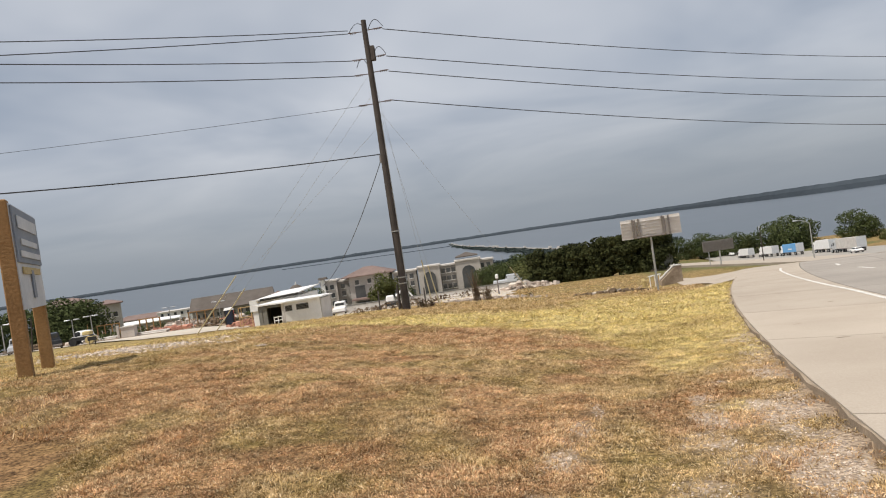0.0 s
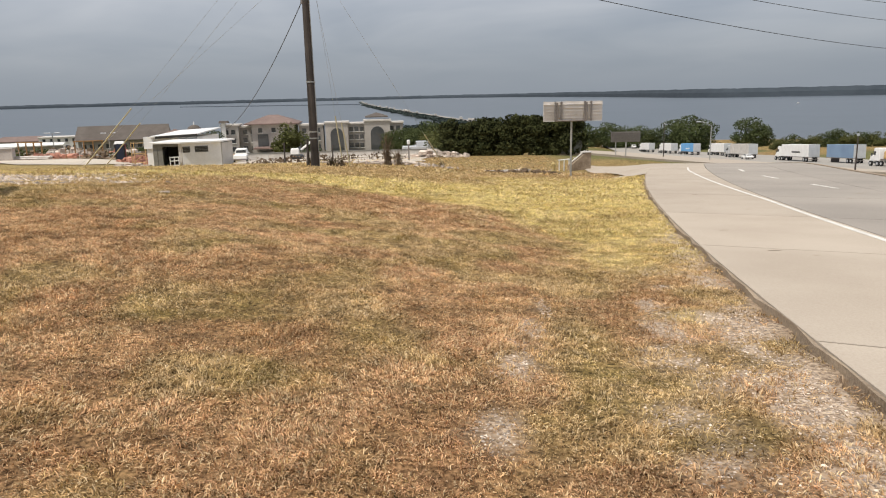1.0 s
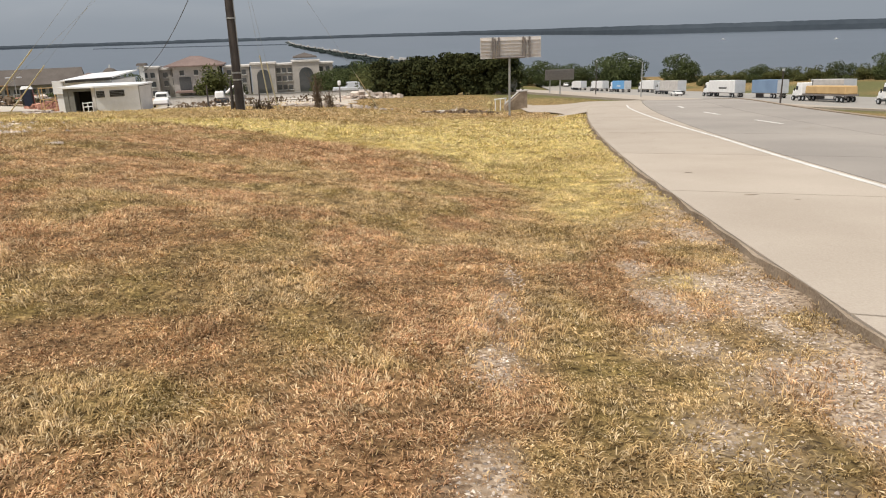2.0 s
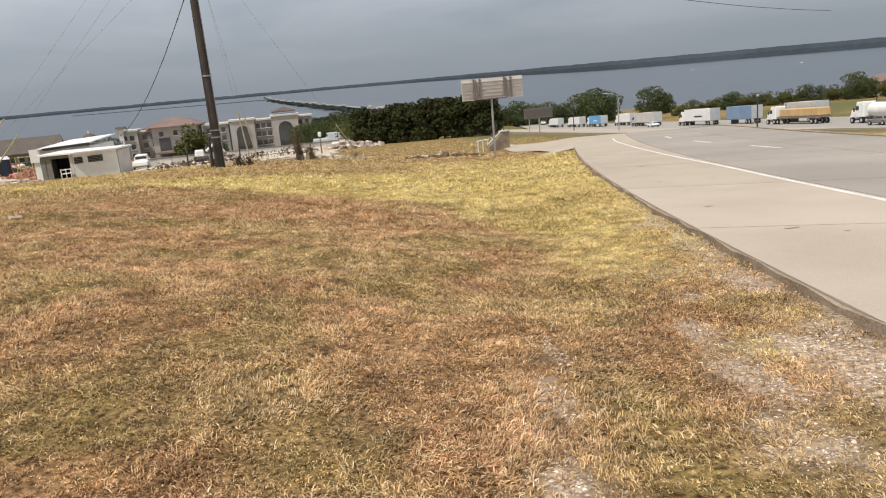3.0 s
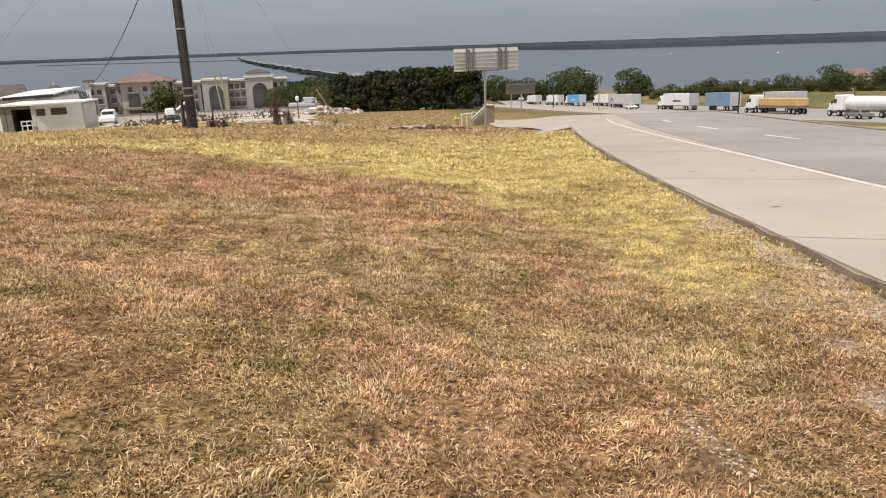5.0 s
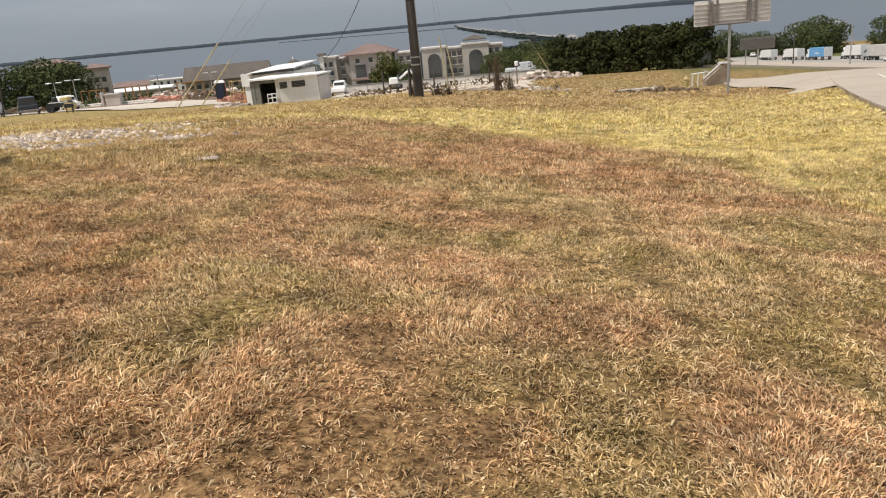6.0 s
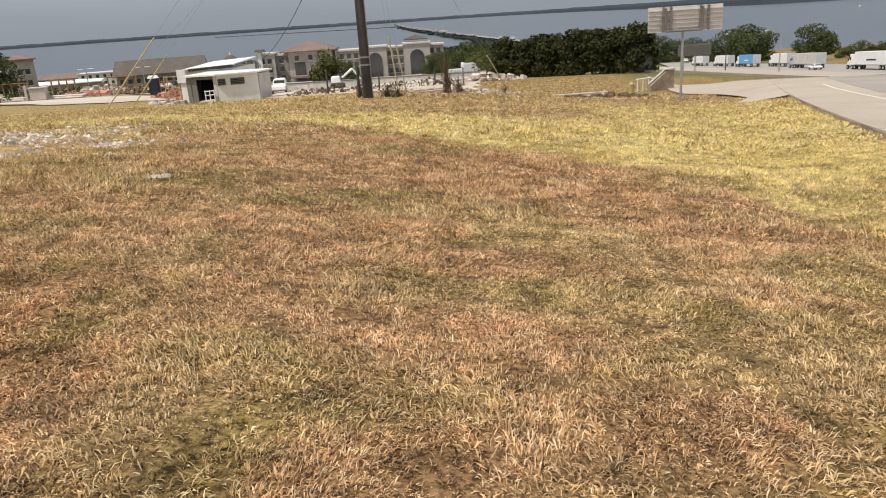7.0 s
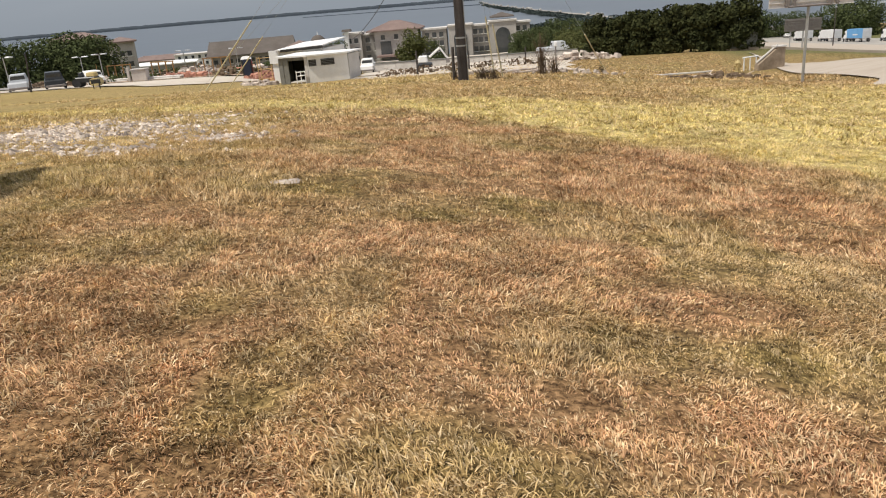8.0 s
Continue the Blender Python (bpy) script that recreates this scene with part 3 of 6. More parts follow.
# ---- utility pole and its lines ----
PX, PY = -5.99, 32.77
PZ = float(height(PX, PY)) - 0.1
pole = thing("utility_pole", "tall dark weathered wooden utility pole on the lawn", "utility pole", pose(PX, PY, PZ))
part("shaft", rod(B(), (0, 0, 0), (-0.02, 0, 12.75 - PZ), 0.21, 0.13, 14), M_WOOD, pole)
bm = B()
rod(bm, (0.2, -0.06, 0.1), (0.15, -0.06, 7.6 - PZ), 0.022)
part("ground_wire_guard", bm, M_STEEL, pole, "pale conduit running up the pole")
for k, (zz, side_) in enumerate(((12.2, -1), (12.25, 1), (10.85, -1), (10.9, 1), (10.1, -1), (10.15, 1), (8.65, 1), (8.6, -1))):
    bm = B()
    rod(bm, (0.1 * side_, 0, zz - PZ), (0.85 * side_, 0.1 * side_, zz - PZ + 0.02), 0.022)
    for j in range(4):
        rod(bm, ((0.45 + 0.09 * j) * side_, 0.05 * side_, zz - PZ), ((0.49 + 0.09 * j) * side_, 0.05 * side_, zz - PZ), 0.06, 0.045)
    part("insulator", bm, M_PORCELAIN, pole)
for a0, a1, hz in ((-0.85, 0.1, 12.25), (0.15, 0.9, 12.3), (0.2, 0.85, 10.95), (-0.7, -0.1, 10.5)):
    bm = B()
    polyline(bm, [(a0 + (a1 - a0) * u, 0.05, hz - PZ + 0.42 * math.sin(math.pi * u)) for u in np.linspace(0, 1, 8)], 0.016)
    part("jumper_wire", bm, M_WIRE, pole)
bm = B()
solid(bm, (0.22, 0, 10.7 - PZ), (0.22, 0.22, 0.75), bevel=0.03)
part("cut_out_box", bm, M_WOOD, pole)
bm = B()
rod(bm, (-0.16, 0, 6.05 - PZ), (-0.16, 0, 5.7 - PZ), 0.07, 0.1)
part("cable_clamp", bm, M_BRACKET, pole)
for zz in (1.4, 1.7, 4.0):
    part("strap", rod(B(), (0, 0, zz), (0, 0, zz + 0.06), 0.215, 0.215, 14), M_STEEL, pole)


def span(a, b, sag, r, label, name="power_line"):
    a, b = Vector(a), Vector(b)
    pts = [a.lerp(b, u) - Vector((0, 0, 4 * sag * u * (1 - u))) for u in np.linspace(0, 1, 26)]
    return tagged(linked(name, polyline(B(), pts, r, 5), M_WIRE), label, "power line", "overhead lines")


for zz, ze in ((12.2, 11.0), (10.85, 8.8), (10.1, 7.1), (8.65, 4.4)):
    span((PX + 0.85, PY + 0.1, zz), (52, 75, ze), 0.9, 0.022, "black overhead power line sagging from the pole")
for zz, ze, g in ((12.2, 9.3, 0.7), (12.35, 10.3, 0.6), (10.85, 11.2, 0.7), (10.1, 10.9, 0.8)):
    span((PX - 0.85, PY - 0.1, zz), (-42, 0, ze), g, 0.02, "black overhead power line sagging from the pole")
span((PX - 0.6, PY, 8.6), (-70, 15, 10.5), 0.9, 0.010, "thin faded overhead line from the pole")
span((PX - 0.2, PY, 6.1), (-40, 2, 6.8), 0.9, 0.026, "thick black communication cable from the pole", "cable")
# drop cable to the building below
span((PX - 0.16, PY, 5.85), (-20.0, 66.0, -1.3), 0.9, 0.02, "black service cable drooping from the pole", "cable")
for k, (ax, ay, zt) in enumerate(((-19.5, 37.5, 10.2), (-22.5, 46.0, 9.2), (-21.5, 40.5, 7.5))):
    g = thing("guy_wire", "thin steel guy wire with a pale yellow guard", "guy wire", Matrix(), "guy wires")
    a, t_ = Vector(on(ax, ay)), Vector((PX, PY, zt))
    part("strand", rod(B(), a, t_, 0.005, 0.005, 5), M_STEEL, g)
    if k < 2:
        part("guard", rod(B(), a, a.lerp(t_, 0.26), 0.032, 0.032, 8), M_GUARD, g, "pale yellow plastic guard")
for ax, ay, zt in ((0.25, 46.0, 8.4), (-4.9, 34.4, 10.5), (-4.6, 34.8, 9.0)):
    g = thing("guy_wire", "thin steel guy wire anchored beside the pole", "guy wire", Matrix(), "guy wires")
    a, t_ = Vector(on(ax, ay)), Vector((PX, PY, zt))
    part("strand", rod(B(), a, t_, 0.005, 0.005, 5), M_STEEL, g)
    part("guard", rod(B(), a, a.lerp(t_, 0.2), 0.03, 0.03, 8), M_GUARD, g, "pale yellow plastic guard")

# ---- road sign seen from behind ----
SX, SY = 5.62, 29.29
SZ = float(height(SX, SY)) - 0.05
sign = thing("road_sign", "bare aluminium back of a large road sign on one post", "road sign", pose(SX, SY, SZ))
part("post", rod(B(), (0, 0.07, 0), (0, 0.07, 0.36 - SZ), 0.045, 0.045, 12), M_STEEL, sign)
bm = B()
rod(bm, (-0.62, -0.05, 0.30 - SZ), (0.62, -0.05, 0.30 - SZ), 0.035)
for sx in (-0.62, 0.62):
    rod(bm, (sx, -0.05, 0.30 - SZ), (sx, -0.05, 1.06 - SZ), 0.035)
rod(bm, (0, -0.05, 0.30 - SZ), (0, 0.07, 0.30 - SZ), 0.05)
part("u_frame", bm, M_BRACKET, sign, "grey steel yoke behind the panel")
for k in range(6):
    zz = 0.275 + k * 0.139
    bm = B()
    solid(bm, (0.05, 0.04, zz - SZ), (2.50, 0.03, 0.135))
    solid(bm, (0.05, 0.0, zz - SZ), (2.50, 0.05, 0.022))
    part("plank", bm, M_ALU, sign)
for sx in (-0.75, -0.5, 0.5, 0.76):
    bm = B()
    solid(bm, (sx + 0.05, -0.04, 0.285 - SZ), (0.06, 0.06, 0.82))
    for k in range(6):
        solid(bm, (sx + 0.05, -0.05, 0.33 - SZ + k * 0.139), (0.10, 0.05, 0.04))
    part("stiffener", bm, M_BRACKET, sign)

# ---- hydrant, headwall and rail ----
hy = thing("fire_hydrant", "small faded yellow fire hydrant on the dry grass", "fire hydrant", pose(*on(7.9, 49.2)))
part("barrel", rod(rod(B(), (0, 0, 0), (0, 0, 0.55), 0.13, 0.115, 14), (0, 0, 0.06), (0, 0, 0.12), 0.19, 0.19, 14), M_YELLOW, hy)
bm = rod(B(), (0, 0, 0.55), (0, 0, 0.60), 0.18, 0.18, 14)
rod(bm, (0, 0, 0.60), (0, 0, 0.74), 0.15, 0.06, 14)
rod(bm, (0, 0, 0.74), (0, 0, 0.80), 0.03, 0.03, 6)
part("bonnet", bm, M_YELLOW, hy)
for d in ((1, 0), (-1, 0), (0, -1)):
    part("nozzle", rod(B(), (0.1 * d[0], 0.1 * d[1], 0.42), (0.22 * d[0], 0.22 * d[1], 0.42), 0.07, 0.075, 10), M_YELLOW, hy)

hw = thing("headwall", "grey concrete culvert wing wall with a sloping top", "headwall", pose(10.0, 50.4, float(height(10, 50.4)), 0, 0, 20))
bm = B()
vs = [bm.verts.new(p) for p in ((-0.9, -0.2, 0), (0.8, -0.2, 0), (0.8, -0.2, 1.25), (0.35, -0.2, 1.25), (-0.9, -0.2, 0.35), (-0.9, 0.2, 0), (0.8, 0.2, 0), (0.8, 0.2, 1.25), (0.35, 0.2, 1.25), (-0.9, 0.2, 0.35))]
bm.faces.new(vs[:5]); bm.faces.new(vs[9:4:-1])
for i in range(5):
    bm.faces.new((vs[i], vs[i + 5], vs[(i + 1) % 5 + 5], vs[(i + 1) % 5]))
bmesh.ops.recalc_face_normals(bm, faces=bm.faces)
part("wall", bm, M_KERB, hw)
bm = B()
solid(bm, (0.5, 0, 1.25), (0.7, 0.5, 0.08))
rod(bm, (-0.95, 0, 0.45), (0.4, 0, 1.38), 0.06, 0.06)
part("coping", bm, M_OFFWHITE, hw, "pale worn coping")
rail = thing("hand_rail", "white painted pipe rail beside the culvert wall", "railing", pose(8.9, 50.6, float(height(8.9, 50.6)), 0, 0, 20))
for k in range(3):
    part("post", rod(B(), (-0.4 + 0.4 * k, 0, 0), (-0.4 + 0.4 * k, 0, 0.8), 0.04), M_WHITE, rail)
part("rail", rod(B(), (-0.5, 0, 0.78), (0.5, 0, 0.82), 0.04), M_WHITE, rail)


# ---- shed and barn below the brow ----
def plank_wall(bm, a, b, z0, z1, th=0.12):
    a, b = Vector((*a, 0)), Vector((*b, 0))
    d = b - a
    solid(bm, ((a + b) / 2 + Vector((0, 0, z0))), (d.length, th, z1 - z0), math.atan2(d.y, d.x))
    return bm


shed = thing("shed", "white flat-roofed shed with an open dark doorway", "shed", pose(-24.9, 69.3, float(height(-24.9, 69.3)), 0, 0, -6))
# darker grey front and white side wall carry shade and sun as colour
part("front_wall", plank_wall(plank_wall(B(), (-3.5, 0), (-2.55, 0), 0, 2.35), (-2.55, 0), (-0.9, 0), 2.1, 2.35), M_GREYWALL, shed, "grey front with a doorway, darkened for shade")
part("corner_post", plank_wall(B(), (-0.9, -0.01), (-0.6, -0.01), 0, 2.4), M_OFFWHITE, shed)
part("side_wall", plank_wall(B(), (-0.6, 0), (2.7, 1.7), 0, 2.4), M_WHITE, shed)
part("back_wall", plank_wall(B(), (-3.5, 4.6), (2.7, 4.6), 0, 2.3), M_OFFWHITE, shed)
# added partition, painted near-black for the shade inside the doorway
part("interior_shade_panel", plank_wall(B(), (-3.4, 2.6), (1.2, 2.6), 0, 2.3), M_DARK, shed, "added near-black panel for the shade inside the doorway")
part("end_wall", plank_wall(B(), (-3.5, 0.08), (-3.5, 4.5), 0, 2.3), M_GREYWALL, shed)
part("far_wall", plank_wall(B(), (2.7, 1.8), (2.7, 4.5), 0, 2.3), M_OFFWHITE, shed)
for cx in (-3.3, -2.75):
    part("siding_board", solid(B(), (cx, -0.08, 0), (0.42, 0.05, 2.2)), M_GREYWALL, shed)
bm = B()
ring = ((-3.75, -0.35), (-0.5, -0.35), (2.95, 1.45), (2.95, 4.8), (-3.75, 4.8))
lo = [bm.verts.new((x, y, 2.40)) for x, y in ring]
hi = [bm.verts.new((x, y, 2.54)) for x, y in ring]
bm.faces.new(lo[::-1]); bm.faces.new(hi)
for i in range(5):
    bm.faces.new((lo[i], lo[(i + 1) % 5], hi[(i + 1) % 5], hi[i]))
part("roof", bm, M_WHITE, shed)
wall_turn = math.atan2(1.7, 3.3)
for u, w in ((0.12, 0.7), (0.50, 1.25)):
    cx, cy = -0.6 + 3.3 * u + 0.03, 1.7 * u - 0.07
    wn = part("louvre_window", solid(B(), (cx, cy, 1.5), (w, 0.06, 0.58), wall_turn), M_DARK, shed)
    for k in range(4):
        part("slat", solid(B(), (cx + 0.02, cy - 0.05, 1.55 + 0.14 * k), (w, 0.03, 0.05), wall_turn), M_GREYWALL, wn)
bm = B()
for z in (0.25, 0.7, 1.05):
    rod(bm, (-1.75, -0.25, z), (-0.85, -0.3, z + 0.06), 0.045)
for x in (-1.75, -1.3, -0.85):
    rod(bm, (x, -0.28, 0), (x, -0.28, 1.15), 0.045)
gate = tagged(linked("gate", bm, M_WHITE), "small white rail gate leaning in the shed doorway", "gate")
gate.matrix_basis = shed.matrix_basis.copy()

barn = thing("barn", "white metal barn with a low pitched roof behind the shed", "barn", pose(-28.2, 77.8, float(height(-28.2, 77.8)), 0, 0, -4))
bm = B()
solid(bm, (0, 0, 0), (5.6, 6.0, 3.35))
part("wall", bm, M_WHITE, barn)
part("gable_step", solid(B(), (-2.45, -3.0, 2.2), (1.1, 0.3, 1.25)), M_WHITE, barn)
bm = B()
pr = [(-2.2, -3.3, 3.38), (3.0, -3.3, 3.62), (3.0, 3.3, 3.95), (-1.8, 3.3, 3.7)]
vv = [bm.verts.new(p) for p in pr] + [bm.verts.new((x, y, z + 0.12)) for x, y, z in pr]
bm.faces.new(vv[4:]); bm.faces.new(vv[3::-1])
for i in range(4):
    j = (i + 1) % 4
    bm.faces.new((vv[i], vv[j], vv[j + 4], vv[i + 4]))
bmesh.ops.recalc_face_normals(bm, faces=bm.faces)
part("roof", bm, M_WHITE, barn)
bm = solid(B(), (0.7, -3.34, -0.1), (4.6, 0.06, 0.24))
bmesh.ops.rotate(bm, verts=bm.verts, cent=(0, 0, 0), matrix=Matrix.Rotation(-0.045, 3, "Y"))
bmesh.ops.translate(bm, verts=bm.verts, vec=(0, 0, 3.42))
part("fascia", bm, M_DARK, barn, "dark gutter board")
part("window", solid(B(), (2.3, -3.02, 2.3), (0.6, 0.06, 0.6)), M_GLASS, barn)
part("window", solid(B(), (0.5, -3.02, 2.5), (0.6, 0.06, 0.4)), M_GLASS, barn)

# ---- roadside board at the lawn's edge ----
LA, LB = Vector((-6.62, 6.75, 0)), Vector((-7.75, 8.75, 0))
zb = float(height(LA.x, LA.y))
bill = thing("notice_board", "two-post wooden notice board with faded slate and pale panels", "notice board", pose(LA.x, LA.y, zb))
d = LB - LA
ang = math.atan2(d.y, d.x)
part("post", solid(B(), (0, 0, -0.05), (0.19, 0.19, 2.55), ang, bevel=0.015), M_POST, bill)
part("post", solid(B(), (d.x, d.y, -0.1), (0.19, 0.19, 1.25), ang, bevel=0.015), M_POST, bill)
mid = d / 2
nrm = Vector((math.sin(ang), -math.cos(ang), 0))
if nrm.x < 0:
    nrm = -nrm
off = nrm * 0.13
panel = part("panel", solid(B(), mid + off * 0.6 + Vector((0, 0, 0.95)), (d.length + 0.1, 0.06, 1.5), ang), M_SIGNGREY, bill)
part("upper_panel", solid(B(), mid + off * 0.95 + Vector((0, 0, 1.62)), (d.length + 0.05, 0.02, 0.8), ang), M_SIGNBLUE, panel, "slate-blue upper panel")
for k, (z, w, h) in enumerate(((2.12, 0.8, 0.18), (1.88, 0.7, 0.09), (1.70, 0.85, 0.09))):
    part("lettering_bar", solid(B(), mid + off * 1.12 + Vector((0, 0, z)), (d.length * w, 0.012, h), ang), M_SIGNGREY, panel)
part("emblem", solid(B(), mid + off * 0.95 + Vector((0, 0, 1.1)), (0.25, 0.02, 0.42), ang), M_SIGNBLUE, panel)
part("lettering_bar", solid(B(), mid + off * 0.95 + Vector((0, 0, 1.46)), (d.length * 0.75, 0.015, 0.1), ang), M_YELLOW, panel)


# ---- trees ----
def crown_cards(rs, blobs, n, size):
    """Leaf clumps: small bent cards scattered through the shells of several lumps."""
    verts, faces = [], []
    ws = np.array([b[3] ** 2 for b in blobs]); ws = ws / ws.sum()
    pick = rs.choice(len(blobs), n, p=ws)
    for i in pick:
        bx, by, bz, br, bh = blobs[i]
        p = rs.normal(size=3); p /= np.linalg.norm(p)
        rad = rs.uniform(0.55, 1.08) ** 0.6
        c = np.array((bx, by, bz)) + p * rad * np.array((br, br, bh)) 
        a = p + rs.normal(size=3) * 0.6
        a /= np.linalg.norm(a)
        u = np.cross(a, rs.normal(size=3)); u /= np.linalg.norm(u) + 1e-9
        w = np.cross(a, u)
        s = size * rs.uniform(0.5, 1.3)
        k = len(verts)
        verts += [tuple(c - u * s), tuple(c + w * s * 0.6 + a * s * 0.2), tuple(c + u * s), tuple(c - w * s * 0.6 + a * s * 0.15)]
        faces.append((k, k + 1, k + 2, k + 3))
    return verts, faces


def tree(name, label, h, spread, seed, leaf, n=2800, size=0.25, trunk=0.28, low=0.0, lumps=11):
    """A tree at the origin: tapered trunk, limbs, and a crown of leaf clumps with gaps."""
    rs = np.random.RandomState(seed)
    t = thing(name, label, "tree", Matrix())
    bm = B()
    rod(bm, (0, 0, -0.2), (0.1, 0.05, h * 0.5), trunk, trunk * 0.45, 8)
    blobs = []
    for k in range(lumps):
        a = 2.4 * k + rs.uniform(-0.4, 0.4)
        rr = spread * rs.uniform(0.25, 0.62)
        zc = h * rs.uniform(low + 0.12, 0.78)
        c = (rr * math.cos(a), rr * math.sin(a), zc)
        rod(bm, (0.05, 0.02, h * rs.uniform(0.2, 0.42)), c, trunk * 0.35, trunk * 0.1, 5)
        blobs.append((*c, spread * rs.uniform(0.42, 0.6), h * rs.uniform(0.17, 0.26)))
    blobs.append((0, 0, h * 0.82, spread * 0.45, h * 0.2))
    part("trunk", bm, M_BARK, t)
    v, f = crown_cards(rs, blobs, n, size)
    part_np("crown", v, f, leaf, t)
    return t


def cedar(seed, h, spread, label):
    rs = np.random.RandomState(seed)
    t = thing("cedar_tree", label, "tree", Matrix(), "cedar row")
    part("trunk", rod(B(), (0, 0, -0.2), (0, 0, h * 0.85), 0.13, 0.03, 7), M_BARK, t)
    blobs = []
    for k in range(24):
        zc = h * rs.uniform(0.06, 0.9)
        w = spread * (1.0 - 0.3 * (zc / h) ** 3)
        a = rs.uniform(0, 6.28)
        blobs.append((w * 0.5 * math.cos(a), w * 0.5 * math.sin(a), zc, w * 0.52, h * 0.13))
    v, f = crown_cards(rs, blobs, 4200, 0.16)
    part_np("crown", v, f, M_LEAF_A, t)
    return t


rs = np.random.RandomState(4)
for k in range(16):
    u = k / 15
    x, y = 0.9 + 12.4 * u, 77.5 - 5.8 * u + rs.uniform(-0.5, 0.5)
    c = cedar(40 + k, 3.7 + 0.5 * u + 0.25 * math.sin(k * 1.9) + (0.2 if k > 6 else 0), 1.45 + 0.15 * math.sin(k * 2.7), "dense dark green cedar in a clipped screening row")
    c.matrix_basis = pose(*on(x, y), 0, 0, 40 * k)

oak = tree("oak_tree", "broad dark green oak below the slope", 8.0, 4.6, 1, M_LEAF_B)
elm = tree("elm_tree", "rounded olive green tree below the slope", 6.5, 4.0, 2, M_LEAF_C)
oak2 = tree("oak_tree", "wide dark green tree with a lumpy crown", 9.0, 6.0, 3, M_LEAF_B, n=4200, size=0.29, lumps=14)


def plant(src, x, y, k, rot, kz=1.0, label=""):
    t = copy_thing(src, pose(*on(x, y, -0.1), 0, 0, rot) @ Matrix.Diagonal((k, k, k * kz, 1)))
    return tagged(t, label) if label else t


rs = np.random.RandomState(8)


def at(px, dist):
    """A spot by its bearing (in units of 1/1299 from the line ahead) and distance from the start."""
    a = (px - 784) / 1299
    y = dist / math.sqrt(1 + a * a)
    return 0.1 + a * y, -1.8 + y


# by bearing, distance, size
for px, dist, k, src, lab in (
    (508, 172, 1.15, elm, "green tree in front of the hotel"), (548, 178, 0.6, oak, "small green tree in front of the hotel"),
    (690, 165, 0.6, oak, "dark tree beside the hotel"), (722, 160, 0.6, oak2, "dark tree beside the hotel"), (752, 150, 0.5, oak, ""), (700, 190, 0.62, oak2, ""),
    (768, 120, 0.65, elm, "light green tree beside the cedar row"), (778, 105, 0.5, elm, "light green tree beside the cedar row"),
    (735, 150, 0.56, oak2, ""), (762, 142, 0.55, oak, ""), (782, 136, 0.5, oak2, ""), (700, 372, 1.3, oak2, ""), (728, 380, 1.5, oak, ""), (755, 385, 1.6, oak2, ""), (785, 380, 1.5, oak2, ""), (815, 385, 1.5, oak, ""), (740, 260, 0.55, oak2, ""), (770, 300, 0.6, oak, ""), (810, 320, 0.9, oak2, ""), (850, 330, 0.9, oak, ""), (900, 330, 1.0, oak2, ""),
    (1040, 362, 1.35, oak, ""), (1075, 367, 1.42, oak2, ""), (1110, 367, 1.27, oak, ""), (1140, 362, 1.35, oak2, ""), (1170, 357, 1.42, oak, ""),
    (1200, 357, 1.65, oak2, ""), (1228, 352, 1.80, oak2, "tall dark green tree beside the highway"), (1255, 354, 1.58, oak, ""),
    (1338, 345, 1.40, oak2, "dark green tree standing alone by the lake"), (1360, 348, 1.19, oak, ""),
    (1395, 300, 0.76, elm, ""), (1425, 300, 0.76, elm, ""), (1460, 300, 0.85, elm, ""), (1490, 295, 0.81, oak2, ""), (1525, 290, 0.85, elm, ""), (1560, 290, 0.90, elm, ""),
    (1600, 285, 0.85, elm, ""), (1640, 280, 0.85, oak, ""), (1690, 275, 0.85, elm, ""), (1740, 270, 0.95, oak2, ""), (1800, 265, 0.95, elm, ""), (1850, 260, 1.00, oak, ""),
    (1910, 255, 1.2, oak2, "large dark tree above the grassy bank"), (1955, 252, 1.45, oak2, "large dark tree above the grassy bank"), (2010, 250, 1.2, oak2, ""), (2080, 245, 1.1, oak, ""),
    (2150, 235, 1.1, oak2, ""), (2230, 225, 1.2, oak, ""), (2320, 215, 1.2, oak2, ""),
    (1380, 300, 0.6, elm, ""), (1410, 296, 0.7, oak, ""), (1443, 300, 0.7, elm, ""), (1475, 296, 0.7, oak, ""), (1508, 292, 0.75, elm, ""), (1542, 290, 0.75, oak, ""), (1580, 288, 0.8, elm, ""),
    (1620, 284, 0.75, elm, ""), (1665, 280, 0.8, oak, ""), (1715, 275, 0.85, elm, ""), (1770, 270, 0.85, oak, ""), (1825, 265, 0.9, elm, ""), (1055, 365, 1.2, elm, ""), (1095, 365, 1.3, oak, ""), (1155, 362, 1.3, elm, ""),
    (-75, 175, 0.6, oak, "dark scrubby tree behind the building site"), (10, 200, 0.22, oak, "dark scrubby tree behind the building site"), (38, 195, 0.25, oak2, ""), (62, 205, 0.22, oak, ""), (160, 215, 0.3, elm, ""), (250, 215, 0.4, oak, ""), (285, 210, 0.45, oak, ""),
    (-84, 150, 0.95, oak2, "dark tree beside the parking lot"), (-100, 150, 1.0, oak, "dark tree beside the parking lot"), (-130, 152, 1.1, oak2, ""), (-175, 155, 1.0, oak2, ""), (-230, 150, 1.1, oak, ""),
    (-300, 150, 1.1, oak2, ""), (-370, 145, 1.1, oak, ""),  (372, 240, 1.0, oak, ""), (366, 180, 0.55, oak, ""),
):
    plant(src, *at(px, dist), k * rs.uniform(0.92, 1.08), rs.uniform(0, 360), 0.95, lab)
for t in (oak, elm, oak2):
    t.matrix_basis = pose(*on(*at({"oak_tree": 955, "elm_tree": 1000}.get(t.name, 870), 340)))


